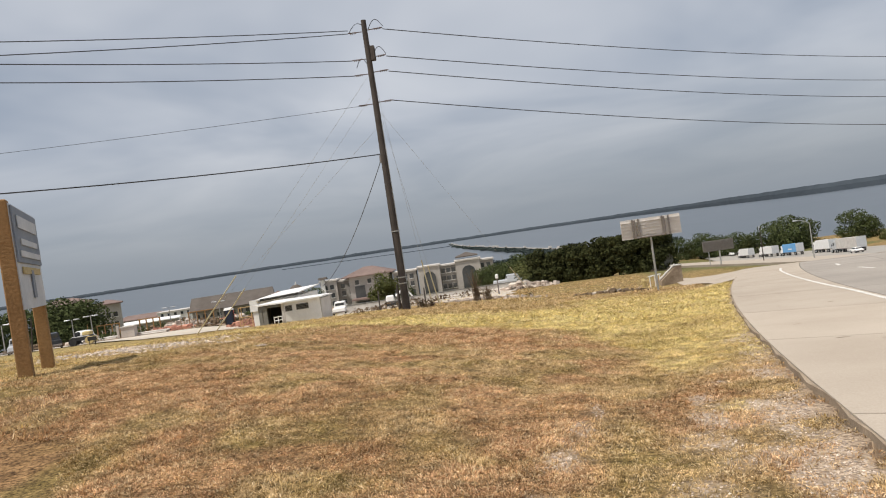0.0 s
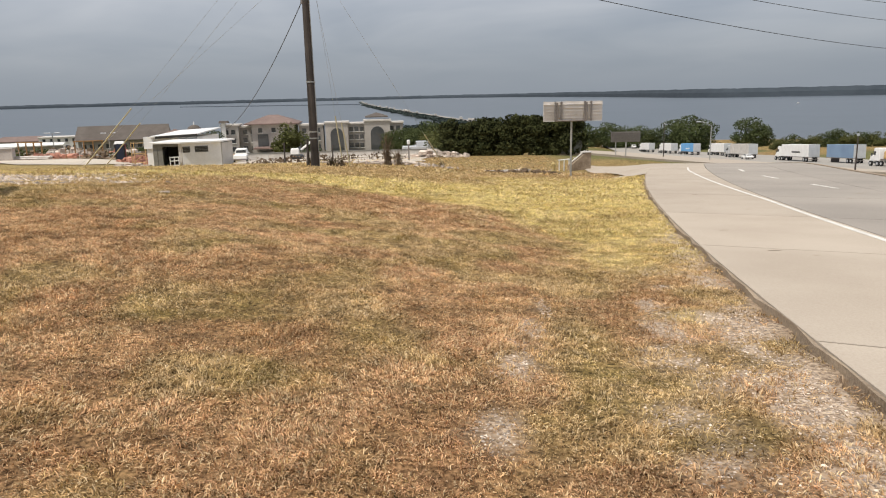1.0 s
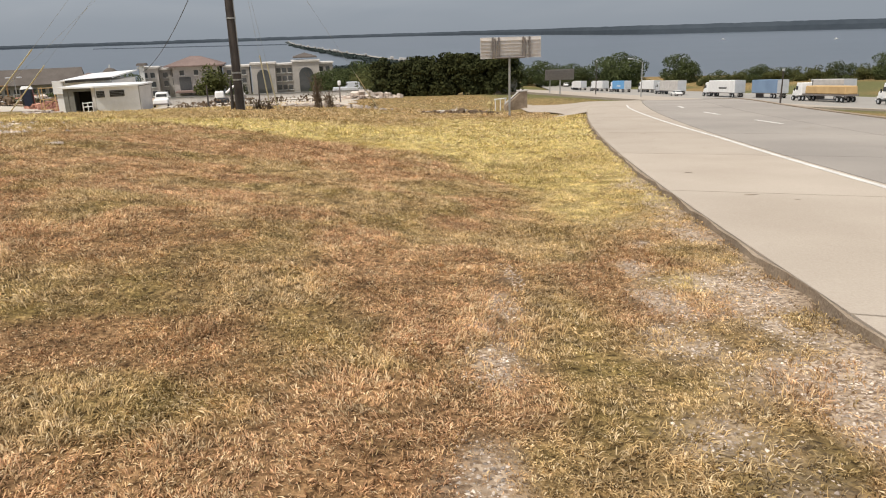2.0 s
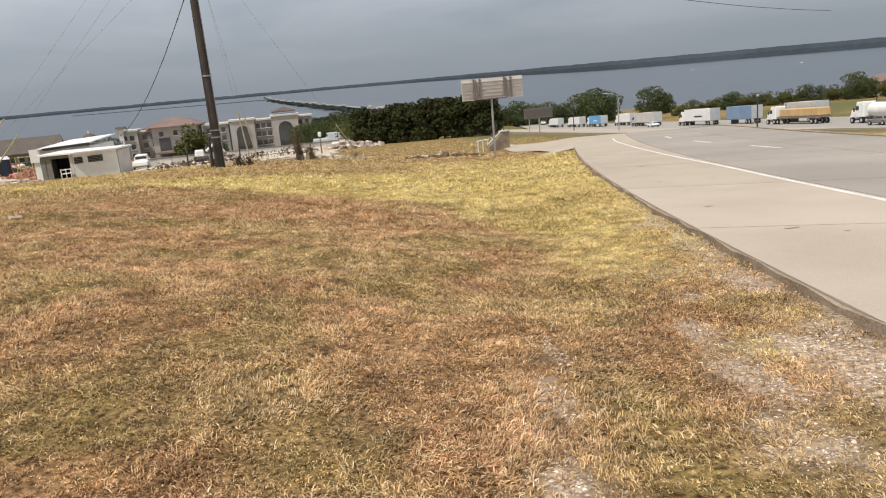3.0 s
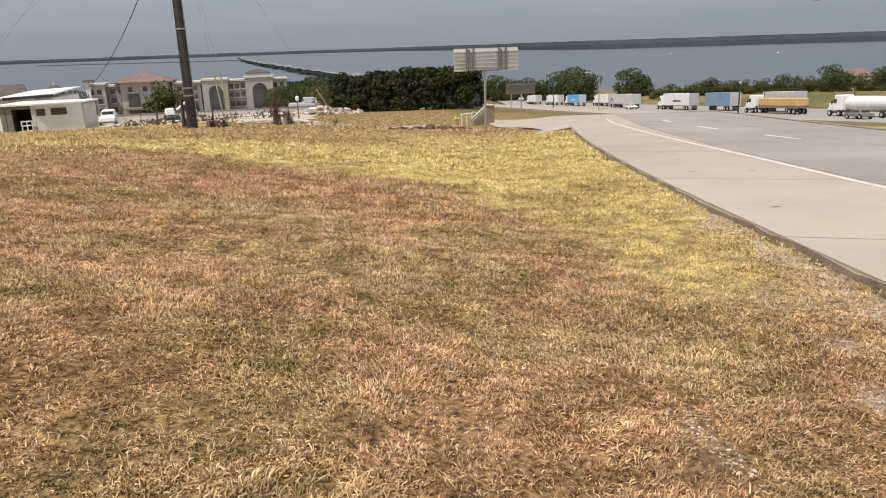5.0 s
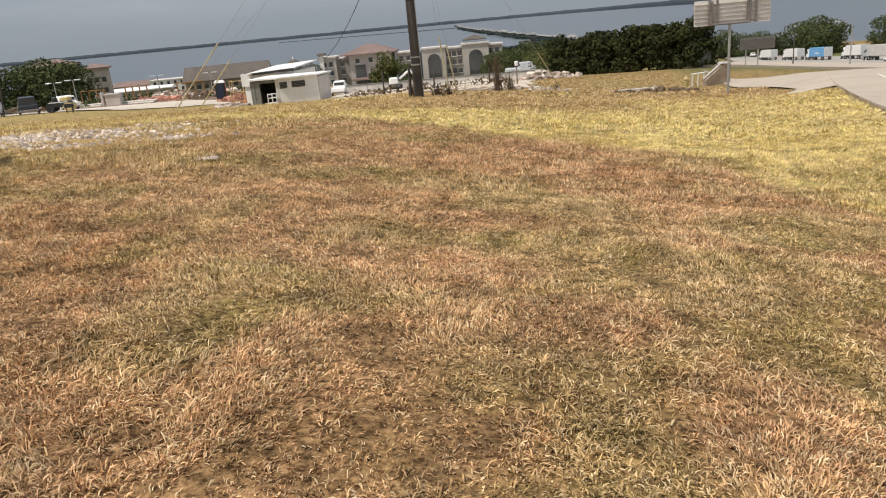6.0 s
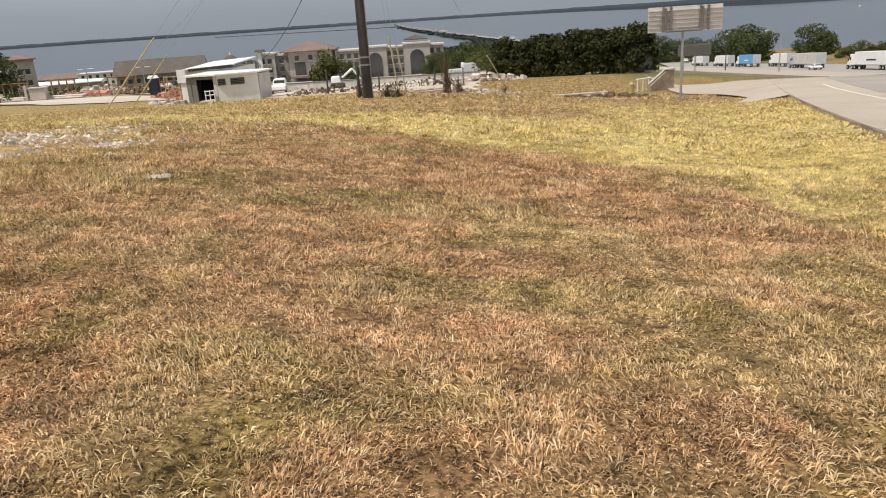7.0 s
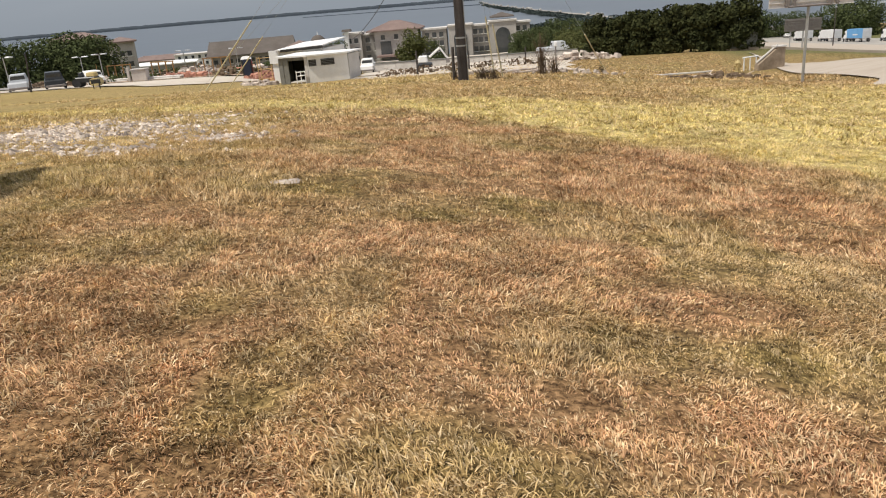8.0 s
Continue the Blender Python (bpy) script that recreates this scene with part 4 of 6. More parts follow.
# ---- buildings on the shore side ----
def windows(parent, x0, x1, y, rows, n, w, h, name="window"):
    for z in rows:
        for k in range(n):
            x = x0 + (x1 - x0) * (k + 0.5) / n
            wn = part(name, solid(B(), (x, y - 0.03, z), (w, 0.14, h)), M_GLASS, parent)
            part("sill", solid(B(), (x, y - 0.12, z - 0.18), (w + 0.3, 0.2, 0.16)), M_WHITE, wn)


def hip(bm, w, d, z, h, over=0.8, ridge=0.0):
    a = [bm.verts.new((sx * (w / 2 + over), sy * (d / 2 + over), z)) for sx, sy in ((-1, -1), (1, -1), (1, 1), (-1, 1))]
    b = [bm.verts.new((sx * (w / 2 + over), sy * (d / 2 + over), z + 0.35)) for sx, sy in ((-1, -1), (1, -1), (1, 1), (-1, 1))]
    r = [bm.verts.new((-ridge / 2 - 0.05, 0, z + h)), bm.verts.new((ridge / 2 + 0.05, 0, z + h))]
    bm.faces.new(a[::-1])
    for i in range(4):
        bm.faces.new((a[i], a[(i + 1) % 4], b[(i + 1) % 4], b[i]))
    bm.faces.new((b[0], b[1], r[1], r[0])); bm.faces.new((b[2], b[3], r[0], r[1]))
    bm.faces.new((b[1], b[2], r[1])); bm.faces.new((b[3], b[0], r[0]))
    return bm


def block(parent, x, y, w, d, h, mat_, rows, n, ww=1.3, wh=1.5, flat=True):
    wl_ = part("wall", solid(B(), (x, y, -1), (w, d, h + 1)), mat_, parent)
    windows(wl_, x - w / 2 + 0.6, x + w / 2 - 0.6, y - d / 2, rows, n, ww, wh)
    if flat:
        part("cornice", solid(B(), (x, y, h), (w + 0.7, d + 0.7, 0.5)), M_OFFWHITE, parent)
    return wl_


def arch(parent, x, y, w, h, z0=0.4):
    bm = B()
    pts_ = [(x - w / 2, z0), (x + w / 2, z0)] + [(x + w / 2 * math.cos(a), z0 + h - w / 2 + w / 2 * math.sin(a)) for a in np.linspace(0, math.pi, 10)]
    f0 = [bm.verts.new((px_, y - 0.1, pz_)) for px_, pz_ in pts_]
    f1 = [bm.verts.new((px_, y + 0.2, pz_)) for px_, pz_ in pts_]
    bm.faces.new(f0)
    for i in range(len(pts_)):
        j = (i + 1) % len(pts_)
        bm.faces.new((f0[i], f1[i], f1[j], f0[j]))
    return part("arched_window", bm, M_GLASS, parent)


hx, hyy = at(485, 252)
hotel = thing("hotel", "cream three-storey hotel with terracotta hip roofs and tall arches", "hotel", pose(hx, hyy, float(height(hx, hyy)), 0, 0, 6))
block(hotel, -13.8, -1, 5.6, 7, 9.6, M_CREAM, (1.2, 4.0, 6.8), 2)
part("turret", solid(B(), (-15.6, -4.7, -1), (1.3, 1.3, 11.6)), M_WHITE, hotel)
part("turret_cap", solid(B(), (-15.4, -4.7, 10.6), (3.2, 2.6, 0.7), taper=0.8), M_GREYROOF, hotel)
block(hotel, -8.0, 2, 6.6, 8, 8.9, M_BEIGE, (1.2, 4.0, 6.6), 2)
block(hotel, 0.5, 0, 14, 12, 9.8, M_CREAM, (7.2,), 3, flat=False)
part("roof", hip(B(), 15, 12, 9.8, 3.0, 1.4, 3.0), M_TILE, hotel)
part("tall_window", solid(B(), (-3.0, -6.1, 1.5), (3.4, 0.3, 5.2)), M_GLASS, hotel)
part("porch_roof", solid(B(), (-1, -9, 2.2), (9, 6, 0.5)), M_TILE, hotel)
block(hotel, 12.5, 1, 8, 8, 9.0, M_BEIGE, (1.2, 4.0, 6.6), 3)
block(hotel, 21.0, -1, 7.5, 8, 9.6, M_CREAM, (), 0)
arch(hotel, 21.0, -5.1, 4.2, 7.6)
block(hotel, 27.5, 2, 6.5, 8, 9.0, M_BEIGE, (1.2, 4.0, 6.6), 3)
block(hotel, 34.5, -1, 8.5, 8, 9.9, M_CREAM, (), 0)
arch(hotel, 34.5, -5.1, 4.6, 7.8)
part("tower_roof", hip(B(), 6, 6, 10.4, 1.6, 0.9, 0.0), M_GREYROOF, hotel)
bm = hip(B(), 6, 6, 10.4, 1.6, 0.9, 0.0)
bmesh.ops.translate(bm, verts=bm.verts, vec=(34.5, 3, 0.6))
part("tower_roof", bm, M_GREYROOF, hotel)
block(hotel, 40.5, 2, 5.5, 8, 9.0, M_BEIGE, (1.2, 4.0, 6.6), 2)

lx, ly = at(206, 372)
hall = thing("hall", "long low stone hall under a great grey shingle roof", "hall", pose(lx, ly, float(height(lx, ly)), 0, 0, 18))
block(hall, 3, 0, 38, 16, 7.2, M_BEIGE, (0.9, 3.9), 11, 1.9, 1.9, flat=False)
bm = hip(B(), 38, 16, 7.2, 6.6, 1.5, 39)
bmesh.ops.translate(bm, verts=bm.verts, vec=(3, 0, 0))
part("roof", bm, M_GREYROOF, hall)

dx, dy = at(343, 335)
dome = thing("domed_tower", "dark dome with a white finial on a round tower", "tower", pose(dx, dy, float(height(dx, dy))))
part("drum", rod(B(), (0, 0, -1), (0, 0, 8.5), 3.2, 3.2, 18), M_BEIGE, dome)
bm = B()
for k in range(7):
    a = math.pi / 2 * k / 7
    b2 = math.pi / 2 * (k + 1) / 7
    rod(bm, (0, 0, 8.5 + 4.0 * math.sin(a)), (0, 0, 8.5 + 4.0 * math.sin(b2)), 3.6 * math.cos(a), max(0.05, 3.6 * math.cos(b2)), 18)
part("dome", bm, M_GREYROOF, dome)
part("finial", rod(B(), (0, 0, 12.3), (0, 0, 13.8), 0.35, 0.15, 8), M_WHITE, dome)


def house(name, label, px, dist, w, d, h, wall, roof, rot=0, rise=2.5, n=5, flat=False):
    x, y = at(px, dist)
    t = thing(name, label, "building", pose(x, y, float(height(x, y)), 0, 0, rot))
    rows = [1.2 + 3.0 * k for k in range(max(1, int(h / 3.0)))]
    block(t, 0, 0, w, d, h, wall, rows, n, 1.2, 1.4, flat=flat)
    if not flat:
        part("roof", hip(B(), w, d, h, rise, 0.8, max(0.5, w - d)), roof, t)
    return t


house("shop_building", "white flat-roofed shop building", 112, 385, 20, 12, 9.0, M_WHITE, M_GREYROOF, 15, n=6, flat=True)
house("warehouse", "low building with a pale metal roof", -10, 330, 44, 16, 4.5, M_BEIGE, M_WHITE, 25, 1.2, n=9)
house("lodge", "brown tiled-roof lodge beside the dome", 308, 345, 11, 12, 8.0, M_BEIGE, M_TILE, 5, 3.0, n=3)
house("apartment_block", "cream apartment block with a red tiled roof", -34, 245, 7, 10, 11.0, M_CREAM, M_TILE, 30, 1.5, n=3)
house("apartment_block", "cream apartment block with a red tiled roof", -120, 250, 14, 10, 12.5, M_CREAM, M_TILE, 30, 2.0, n=4)
house("shop_building", "low grey-roofed shop building near the shore", 40, 400, 30, 12, 7.5, M_BEIGE, M_TILE, 12, 2.4, n=7)
house("shop_building", "low brown-roofed shop building beside the white one", 72, 420, 18, 12, 7.0, M_GREYWALL, M_GREYROOF, 12, 2.0, n=5)
house("shop_building", "small white flat-roofed annexe near the shore", 136, 395, 7, 8, 7.2, M_WHITE, M_GREYROOF, 12, n=2, flat=True)
house("villa", "pale villa with a red tiled roof among trees", 1790, 330, 12, 10, 5.0, M_WHITE, M_TILE, -25, 3.0, n=3)
house("villa", "pale villa with a red tiled roof among trees", 2060, 300, 14, 10, 7.5, M_CREAM, M_TILE, -25, 3.4, n=3)


# ---- vehicles ----
def wheel(parent, x, y, r=0.5, w=0.28):
    t = part("wheel", rod(B(), (x, y - w / 2, r), (x, y + w / 2, r), r, r, 14), M_RUBBER, parent)
    part("rim", rod(B(), (x, y - w / 2 - 0.01, r), (x, y + w / 2 + 0.01, r), r * 0.55, r * 0.55, 10), M_SILVER, t)


def cab(t, x, paint):
    bm = solid(B(), (x + 1.0, 0, 0.95), (2.1, 2.4, 2.5), taper=0.93, bevel=0.12)
    part("sleeper", bm, paint, t)
    bm = solid(B(), (x + 2.75, 0, 0.75), (2.0, 1.9, 1.35), taper=0.9, bevel=0.15)
    part("bonnet", bm, paint, t)
    part("windscreen", solid(B(), (x + 2.04, 0, 2.1), (0.10, 2.0, 0.95), taper=0.95), M_GLASS, t)
    for sy in (-1, 1):
        part("side_window", solid(B(), (x + 1.6, sy * 1.17, 2.1), (0.75, 0.06, 0.7)), M_GLASS, t)
        part("mirror", solid(B(), (x + 2.1, sy * 1.4, 1.9), (0.1, 0.22, 0.6)), M_BLACK, t)
        part("headlight", solid(B(), (x + 3.72, sy * 0.75, 1.05), (0.08, 0.35, 0.25)), M_WHITE, t)
    part("grille", solid(B(), (x + 3.72, 0, 0.9), (0.08, 1.0, 1.0)), M_BRACKET, t)
    part("bumper", solid(B(), (x + 3.72, 0, 0.4), (0.3, 2.3, 0.42), bevel=0.05), M_SILVER, t)
    part("fuel_tank", rod(B(), (x + 0.3, -1.0, 0.75), (x + 1.5, -1.0, 0.75), 0.32, 0.32, 12), M_SILVER, t)
    part("exhaust_stack", rod(B(), (x - 0.1, -0.95, 1.0), (x - 0.1, -0.95, 3.9), 0.08, 0.08, 8), M_BLACK, t)
    for wx in (x + 2.95, x + 0.6, x - 0.7):
        for sy in (-1, 1):
            wheel(t, wx, sy * 1.05)


def on_highway(y, off=0.0):
    """A place on the highway that faces down it, on its slope."""
    return pose(float(highway_x(y)) + off, y, float(highway_z(y)) + 0.065, 0, 3.8, 88)


def lorry(y, length, skin, paint, label, off=0.0, style="box", cabbed=True, bar=None):
    t = thing("lorry", label, "lorry", on_highway(y, off), "lorries on the highway")
    if style == "box":
        body = part("trailer_body", solid(B(), (length / 2, 0, 1.1), (length, 2.5, 2.85), bevel=0.05), skin, t)
        part("underride_bar", solid(B(), (0.15, 0, 0.5), (0.12, 2.3, 0.12)), M_BRACKET, body)
        part("door_frame", solid(B(), (-0.03, 0, 1.1), (0.06, 2.5, 2.85)), M_SILVER, body)
        part("bottom_rail", solid(B(), (length / 2, 0, 1.0), (length, 2.52, 0.12)), M_BRACKET, body)
    elif style == "tank":
        body = part("tank", rod(rod(B(), (0.3, 0, 2.1), (length - 0.3, 0, 2.1), 1.15, 1.15, 20), (0, 0, 2.1), (length, 0, 2.1), 0.9, 0.9, 20), skin, t)
        part("walkway", solid(B(), (length / 2, 0, 3.2), (length * 0.8, 0.5, 0.12)), M_STEEL, body)
        part("tank_frame", solid(B(), (length / 2, 0, 0.85), (length, 1.0, 0.3)), M_BRACKET, body)
        part("rear_bumper", solid(B(), (-0.1, 0, 0.6), (0.2, 2.3, 0.5)), M_BLACK, body)
    else:
        body = part("flat_bed", solid(B(), (length / 2, 0, 1.1), (length, 2.5, 0.3)), M_BRACKET, t)
        part("load", solid(B(), (length / 2 - 0.3, 0, 1.4), (length - 1.0, 2.4, 1.5), taper=0.97, bevel=0.15), skin, body, "load under a weathered orange tarp")
    if bar:
        part("marking_bar", solid(B(), (length * 0.45, 1.27, 2.0), (length * 0.3, 0.02, 0.35)), bar, body)
    for wx in (1.2, 2.5):
        for sy in (-1, 1):
            wheel(t, wx, sy * 1.05)
    if cabbed:
        cab(t, length + 0.5, paint)
    else:
        part("landing_leg", solid(B(), (length - 1.5, 0, 0), (0.2, 1.8, 1.15)), M_BRACKET, t)
    return t


lorry(310, 15.0, M_WHITE, M_WHITE, "white articulated lorry in the highway queue")
lorry(276, 15.0, M_WHITE, M_WHITE, "white articulated lorry in the highway queue")
lorry(248.5, 14.5, M_BLUE, M_WHITE, "bright blue lorry trailer in the highway queue", bar=M_WHITE)
lorry(230, 12.0, M_WHITE, M_WHITE, "white lorry in the further highway lane", off=4.0)
lorry(199, 14.5, M_OFFWHITE, M_SILVER, "grey-white articulated lorry in the highway queue")
lorry(163.5, 14.5, M_WHITE, M_WHITE, "white articulated lorry with a dark badge", bar=M_BLACK)
lorry(149.0, 11.5, M_DULLBLUE, M_WHITE, "dull blue trailer close behind a white lorry", off=2.6, cabbed=False)
lorry(120.6, 14.0, M_ORANGE, M_WHITE, "flatbed lorry with an orange tarp load", style="flat")
lorry(128.0, 11.0, M_OFFWHITE, M_WHITE, "pale trailer beside the flatbed lorry", off=4.2, cabbed=False)
lorry(97.0, 11.3, M_WHITE, M_WHITE, "white tanker lorry with a rounded tank", style="tank")
lorry(63.0, 16.0, M_BLUE, M_RED, "bright blue trailer hauled by a deep red cab", bar=M_WHITE)


def car(label, m, paint, kind="suv", group="", category="car"):
    t = thing("car", label, category, m, group)
    L = 5.4 if kind == "pickup" else 4.6
    h = 0.95 if kind != "sedan" else 0.8
    part("body", solid(B(), (0, 0, 0.38), (L, 1.85, h - 0.3), taper=0.96, bevel=0.1), paint, t)
    cx, cl = (0.35, 2.1) if kind == "pickup" else (-0.3, 3.0 if kind == "suv" else 2.3)
    roof_ = 0.75 if kind != "sedan" else 0.55
    part("cabin", solid(B(), (cx, 0, h + 0.04), (cl, 1.7, roof_), taper=0.82, bevel=0.06), paint, t)
    for sy in (-1, 1):
        part("side_window", solid(B(), (cx, sy * 0.79, h + 0.14), (cl * 0.8, 0.05, roof_ * 0.66), taper=0.86, rx=sy * 0.17), M_GLASS, t)
    part("windscreen", solid(B(), (cx + cl * 0.455, 0, h + 0.12), (0.08, 1.4, roof_ * 0.68), taper=0.9), M_GLASS, t)
    part("rear_window", solid(B(), (cx - cl * 0.455, 0, h + 0.12), (0.08, 1.4, roof_ * 0.68), taper=0.9), M_GLASS, t)
    for sx in (-1, 1):
        part("bumper", solid(B(), (sx * L * 0.49, 0, 0.35), (0.18, 1.75, 0.22), bevel=0.04), M_BRACKET, t)
        for sy in (-1, 1):
            wheel(t, sx * L * 0.31, sy * 0.83, 0.36, 0.22)
    return t


car("white sport utility car parked on the dirt lot", pose(*on(-59.1, 85.9, 0.02), 0, 0, 140), M_WHITE)
car("black off-road car parked beside the lawn", pose(*on(-52.6, 70.5, 0.02), 0, 0, 128), M_BLACK)
car("silver pickup parked beside the lawn", pose(*on(-57.0, 71.0, 0.02), 0, 0, 125), M_SILVER, "pickup")
car("white car parked beside the lawn", pose(*on(-63.0, 68.0, 0.02), 0, 0, 178), M_WHITE, "sedan")
rl = thing("roller", "small yellow and black roller beside the dirt road", "roller", pose(*on(-47.6, 68.6, 0.05), 0, 0, 10))
part("frame", solid(B(), (0, 0, 0.45), (2.0, 1.1, 0.5), bevel=0.08), M_BLACK, rl)
part("hood", solid(B(), (0.55, 0, 0.95), (0.9, 0.95, 0.4), taper=0.85, bevel=0.08), M_YELLOW, rl)
part("seat", solid(B(), (-0.5, 0, 0.95), (0.5, 0.5, 0.45), taper=0.8, bevel=0.06), M_BLACK, rl)
for sx in (-0.85, 0.85):
    part("drum", rod(B(), (sx, -0.6, 0.42), (sx, 0.6, 0.42), 0.42, 0.42, 16), M_YELLOW if sx > 0 else M_RUBBER, rl)
car("dark silver car passing the tanker", on_highway(100.5, -4.2), M_BRACKET, "sedan")
car("white car among the lorries", on_highway(192.0, -4.2), M_WHITE, "sedan")
for y, p in ((345, M_WHITE), (356, M_SILVER), (367, M_WHITE), (380, M_WHITE), (392, M_SILVER)):
    car("white or silver van at the head of the queue", on_highway(y), p, "suv", "waiting vans")
car("white pickup parked behind the shed", pose(*on(-27.6, 98.0, 0.09), 0, 0, 100), M_WHITE, "pickup")
car("pale flatbed pickup beside the cedar row", pose(*on(-3.4, 110, 0.1), 0, 0, 10), M_SILVER, "pickup")

# ---- pavements of the lot, tracks and debris ----
def sheet(name, corners, dz, material, label, category, n=10):
    """A ground patch laid over the land between four corners."""
    v, f = [], []
    a, b, c, d_ = [Vector((*p, 0)) for p in corners]
    for i in range(n + 1):
        for j in range(n + 1):
            p = a.lerp(b, i / n).lerp(d_.lerp(c, i / n), j / n)
            w = 0.9 * noise.noise((p.x * 0.3, p.y * 0.3, 1.0)) + 0.5 * noise.noise((p.x * 0.9, p.y * 0.9, 4.0))
            v.append((p.x + w, p.y + w, float(height(p.x + w, p.y + w)) + dz))
    for i in range(n):
        for j in range(n):
            k = i * (n + 1) + j
            f.append((k, k + n + 1, k + n + 2, k + 1))
    return tagged(part_np(name, v, f, material), label, category, kind="structure")


sheet("gravel_lot", ((-23, 77), (2, 80), (4, 128), (-34, 122)), 0.09, M_SAND, "white gravel lot below the lawn", "gravel lot", 14)
sheet("bare_ground", ((-13, 50), (-2.2, 49), (-0.5, 78), (-24, 76)), 0.04, M_SAND, "pale bare ground below the lawn", "bare ground", 14)
sheet("dirt_road", ((-75, 63), (-39, 66), (-34, 88), (-75, 84)), 0.07, M_SAND, "pale dirt road past the lawn", "dirt road", 14)
sheet("dirt_lot", ((-110, 86), (-33, 91), (-30, 150), (-120, 150)), 0.1, M_DIRT, "torn-up brown dirt of a building site", "building site", 16)
sheet("parking_lot", ((-120, 84), (-70, 84), (-75, 130), (-130, 130)), 0.2, M_ASPHALT, "grey parking lot", "parking lot", 10)
sheet("hotel_drive", ((-80, 180), (-20, 180), (-10, 232), (-90, 232)), 0.2, M_SAND, "pale forecourt of the hotel", "forecourt", 10)

wall_ = thing("site_wall", "long low white concrete wall across the gravel lot", "wall", pose(-13.5, 97, float(height(-13.5, 97)) - 0.1, 0, 0, 2))
for k in range(9):
    part("wall_panel", solid(B(), (-11.4 + 2.85 * k, 0, 0), (2.8, 0.3, 0.85), bevel=0.03), M_OFFWHITE, wall_)
part("cap_rail", solid(B(), (0, 0, 0.87), (25.8, 0.42, 0.1)), M_GREYWALL, wall_, "grey cap along the top")


def pile(name, label, x, y, rx, ry, h, n, mats, seed, smin_=0.15, smax=0.5):
    """Broken lumps heaped on the ground."""
    rs2 = np.random.RandomState(seed)
    bm = B()
    for k in range(n):
        a, r = rs2.uniform(0, 6.28), math.sqrt(rs2.uniform())
        px_, py_ = x + rx * r * math.cos(a), y + ry * r * math.sin(a)
        s = rs2.uniform(smin_, smax)
        z = float(height(px_, py_)) + h * max(0, 1 - r) * rs2.uniform(0.2, 1) - s * 0.1
        solid(bm, (px_, py_, z), (s * rs2.uniform(0.6, 2.2), s, s * rs2.uniform(0.3, 0.9)), rs2.uniform(0, 3.1), rs2.uniform(-0.5, 0.5), 0.8)
    ob = linked(name, bm, mats)
    return tagged(ob, label, "rubble", kind="stuff")


pile("rubble_pile", "heap of broken masonry on the building site", -53, 101, 7, 5, 1.3, 420, M_RUBBLE, 1, 0.12, 0.6)
pile("rubble_pile", "heap of reddish brick rubble on the building site", -47, 104, 4, 3, 1.2, 260, M_BRICK, 2, 0.12, 0.5)
pile("rubble_pile", "scattered pale rubble on the building site", -63, 108, 9, 6, 0.9, 380, M_RUBBLE, 3, 0.12, 0.6)
pile("rubble_pile", "low heap of pale rubble beside the shed", -31.5, 72, 1.8, 1.6, 0.5, 60, M_RUBBLE, 4, 0.15, 0.5)
pile("rubble_pile", "reddish debris behind the shed", -35.5, 85, 3.5, 2.5, 1.2, 260, M_BRICK, 5, 0.1, 0.45)
pile("timber_scraps", "scattered pale timber scraps below the pole", -3.5, 44, 5.5, 2.5, 0.3, 70, M_RUBBLE, 6, 0.06, 0.22)
pile("timber_scraps", "heap of pale broken timber beside the cedar row", -0.5, 70.5, 3.2, 1.5, 0.9, 90, M_RUBBLE, 7, 0.12, 0.5)
pile("timber_scraps", "dry brush scraps on the lawn near the sign", 4.6, 37.0, 2.2, 1.0, 0.2, 50, M_TWIG, 8, 0.08, 0.25)

def scrub(x, y, rx, ry, h, n, seed, label, leaf):
    """Low uneven brush over a stretch of ground."""
    rs2 = np.random.RandomState(seed)
    blobs = []
    for k in range(14):
        bx, by = x + rx * rs2.uniform(-1, 1), y + ry * rs2.uniform(-1, 1)
        blobs.append((bx, by, float(height(bx, by)) + h * 0.35, rs2.uniform(0.5, 1.1), h * rs2.uniform(0.3, 0.7)))
    v, f = crown_cards(rs2, blobs, n, 0.16)
    return tagged(part_np("scrub", v, f, leaf), label, "scrub", kind="stuff")


scrub(-58, 98, 9, 2, 1.2, 1500, 31, "dark weedy scrub on the building site", M_LEAF_B)
scrub(-70, 112, 12, 4, 1.6, 1800, 32, "dark weedy scrub on the building site", M_LEAF_B)
scrub(-40, 97, 6, 2, 1.1, 900, 33, "olive weeds beside the building site debris", M_LEAF_C)
scrub(-46, 118, 9, 3, 2.0, 1600, 34, "dark scrub behind the rubble heaps", M_LEAF_B)
scrub(-11, 63, 7, 2, 0.7, 500, 35, "sparse brown brush below the lawn", M_TWIG)
pile("site_debris", "dark broken boards and debris on the building site", -60, 103, 12, 4, 0.8, 300, M_TWIG, 41, 0.15, 0.7)
pile("site_debris", "dark broken boards and debris on the building site", -44, 96, 7, 3, 0.8, 220, M_TWIG, 42, 0.12, 0.6)
pile("site_debris", "reddish broken boards on the building site", -55, 97.5, 3.5, 1.2, 0.7, 150, M_BRICK, 43, 0.12, 0.6)
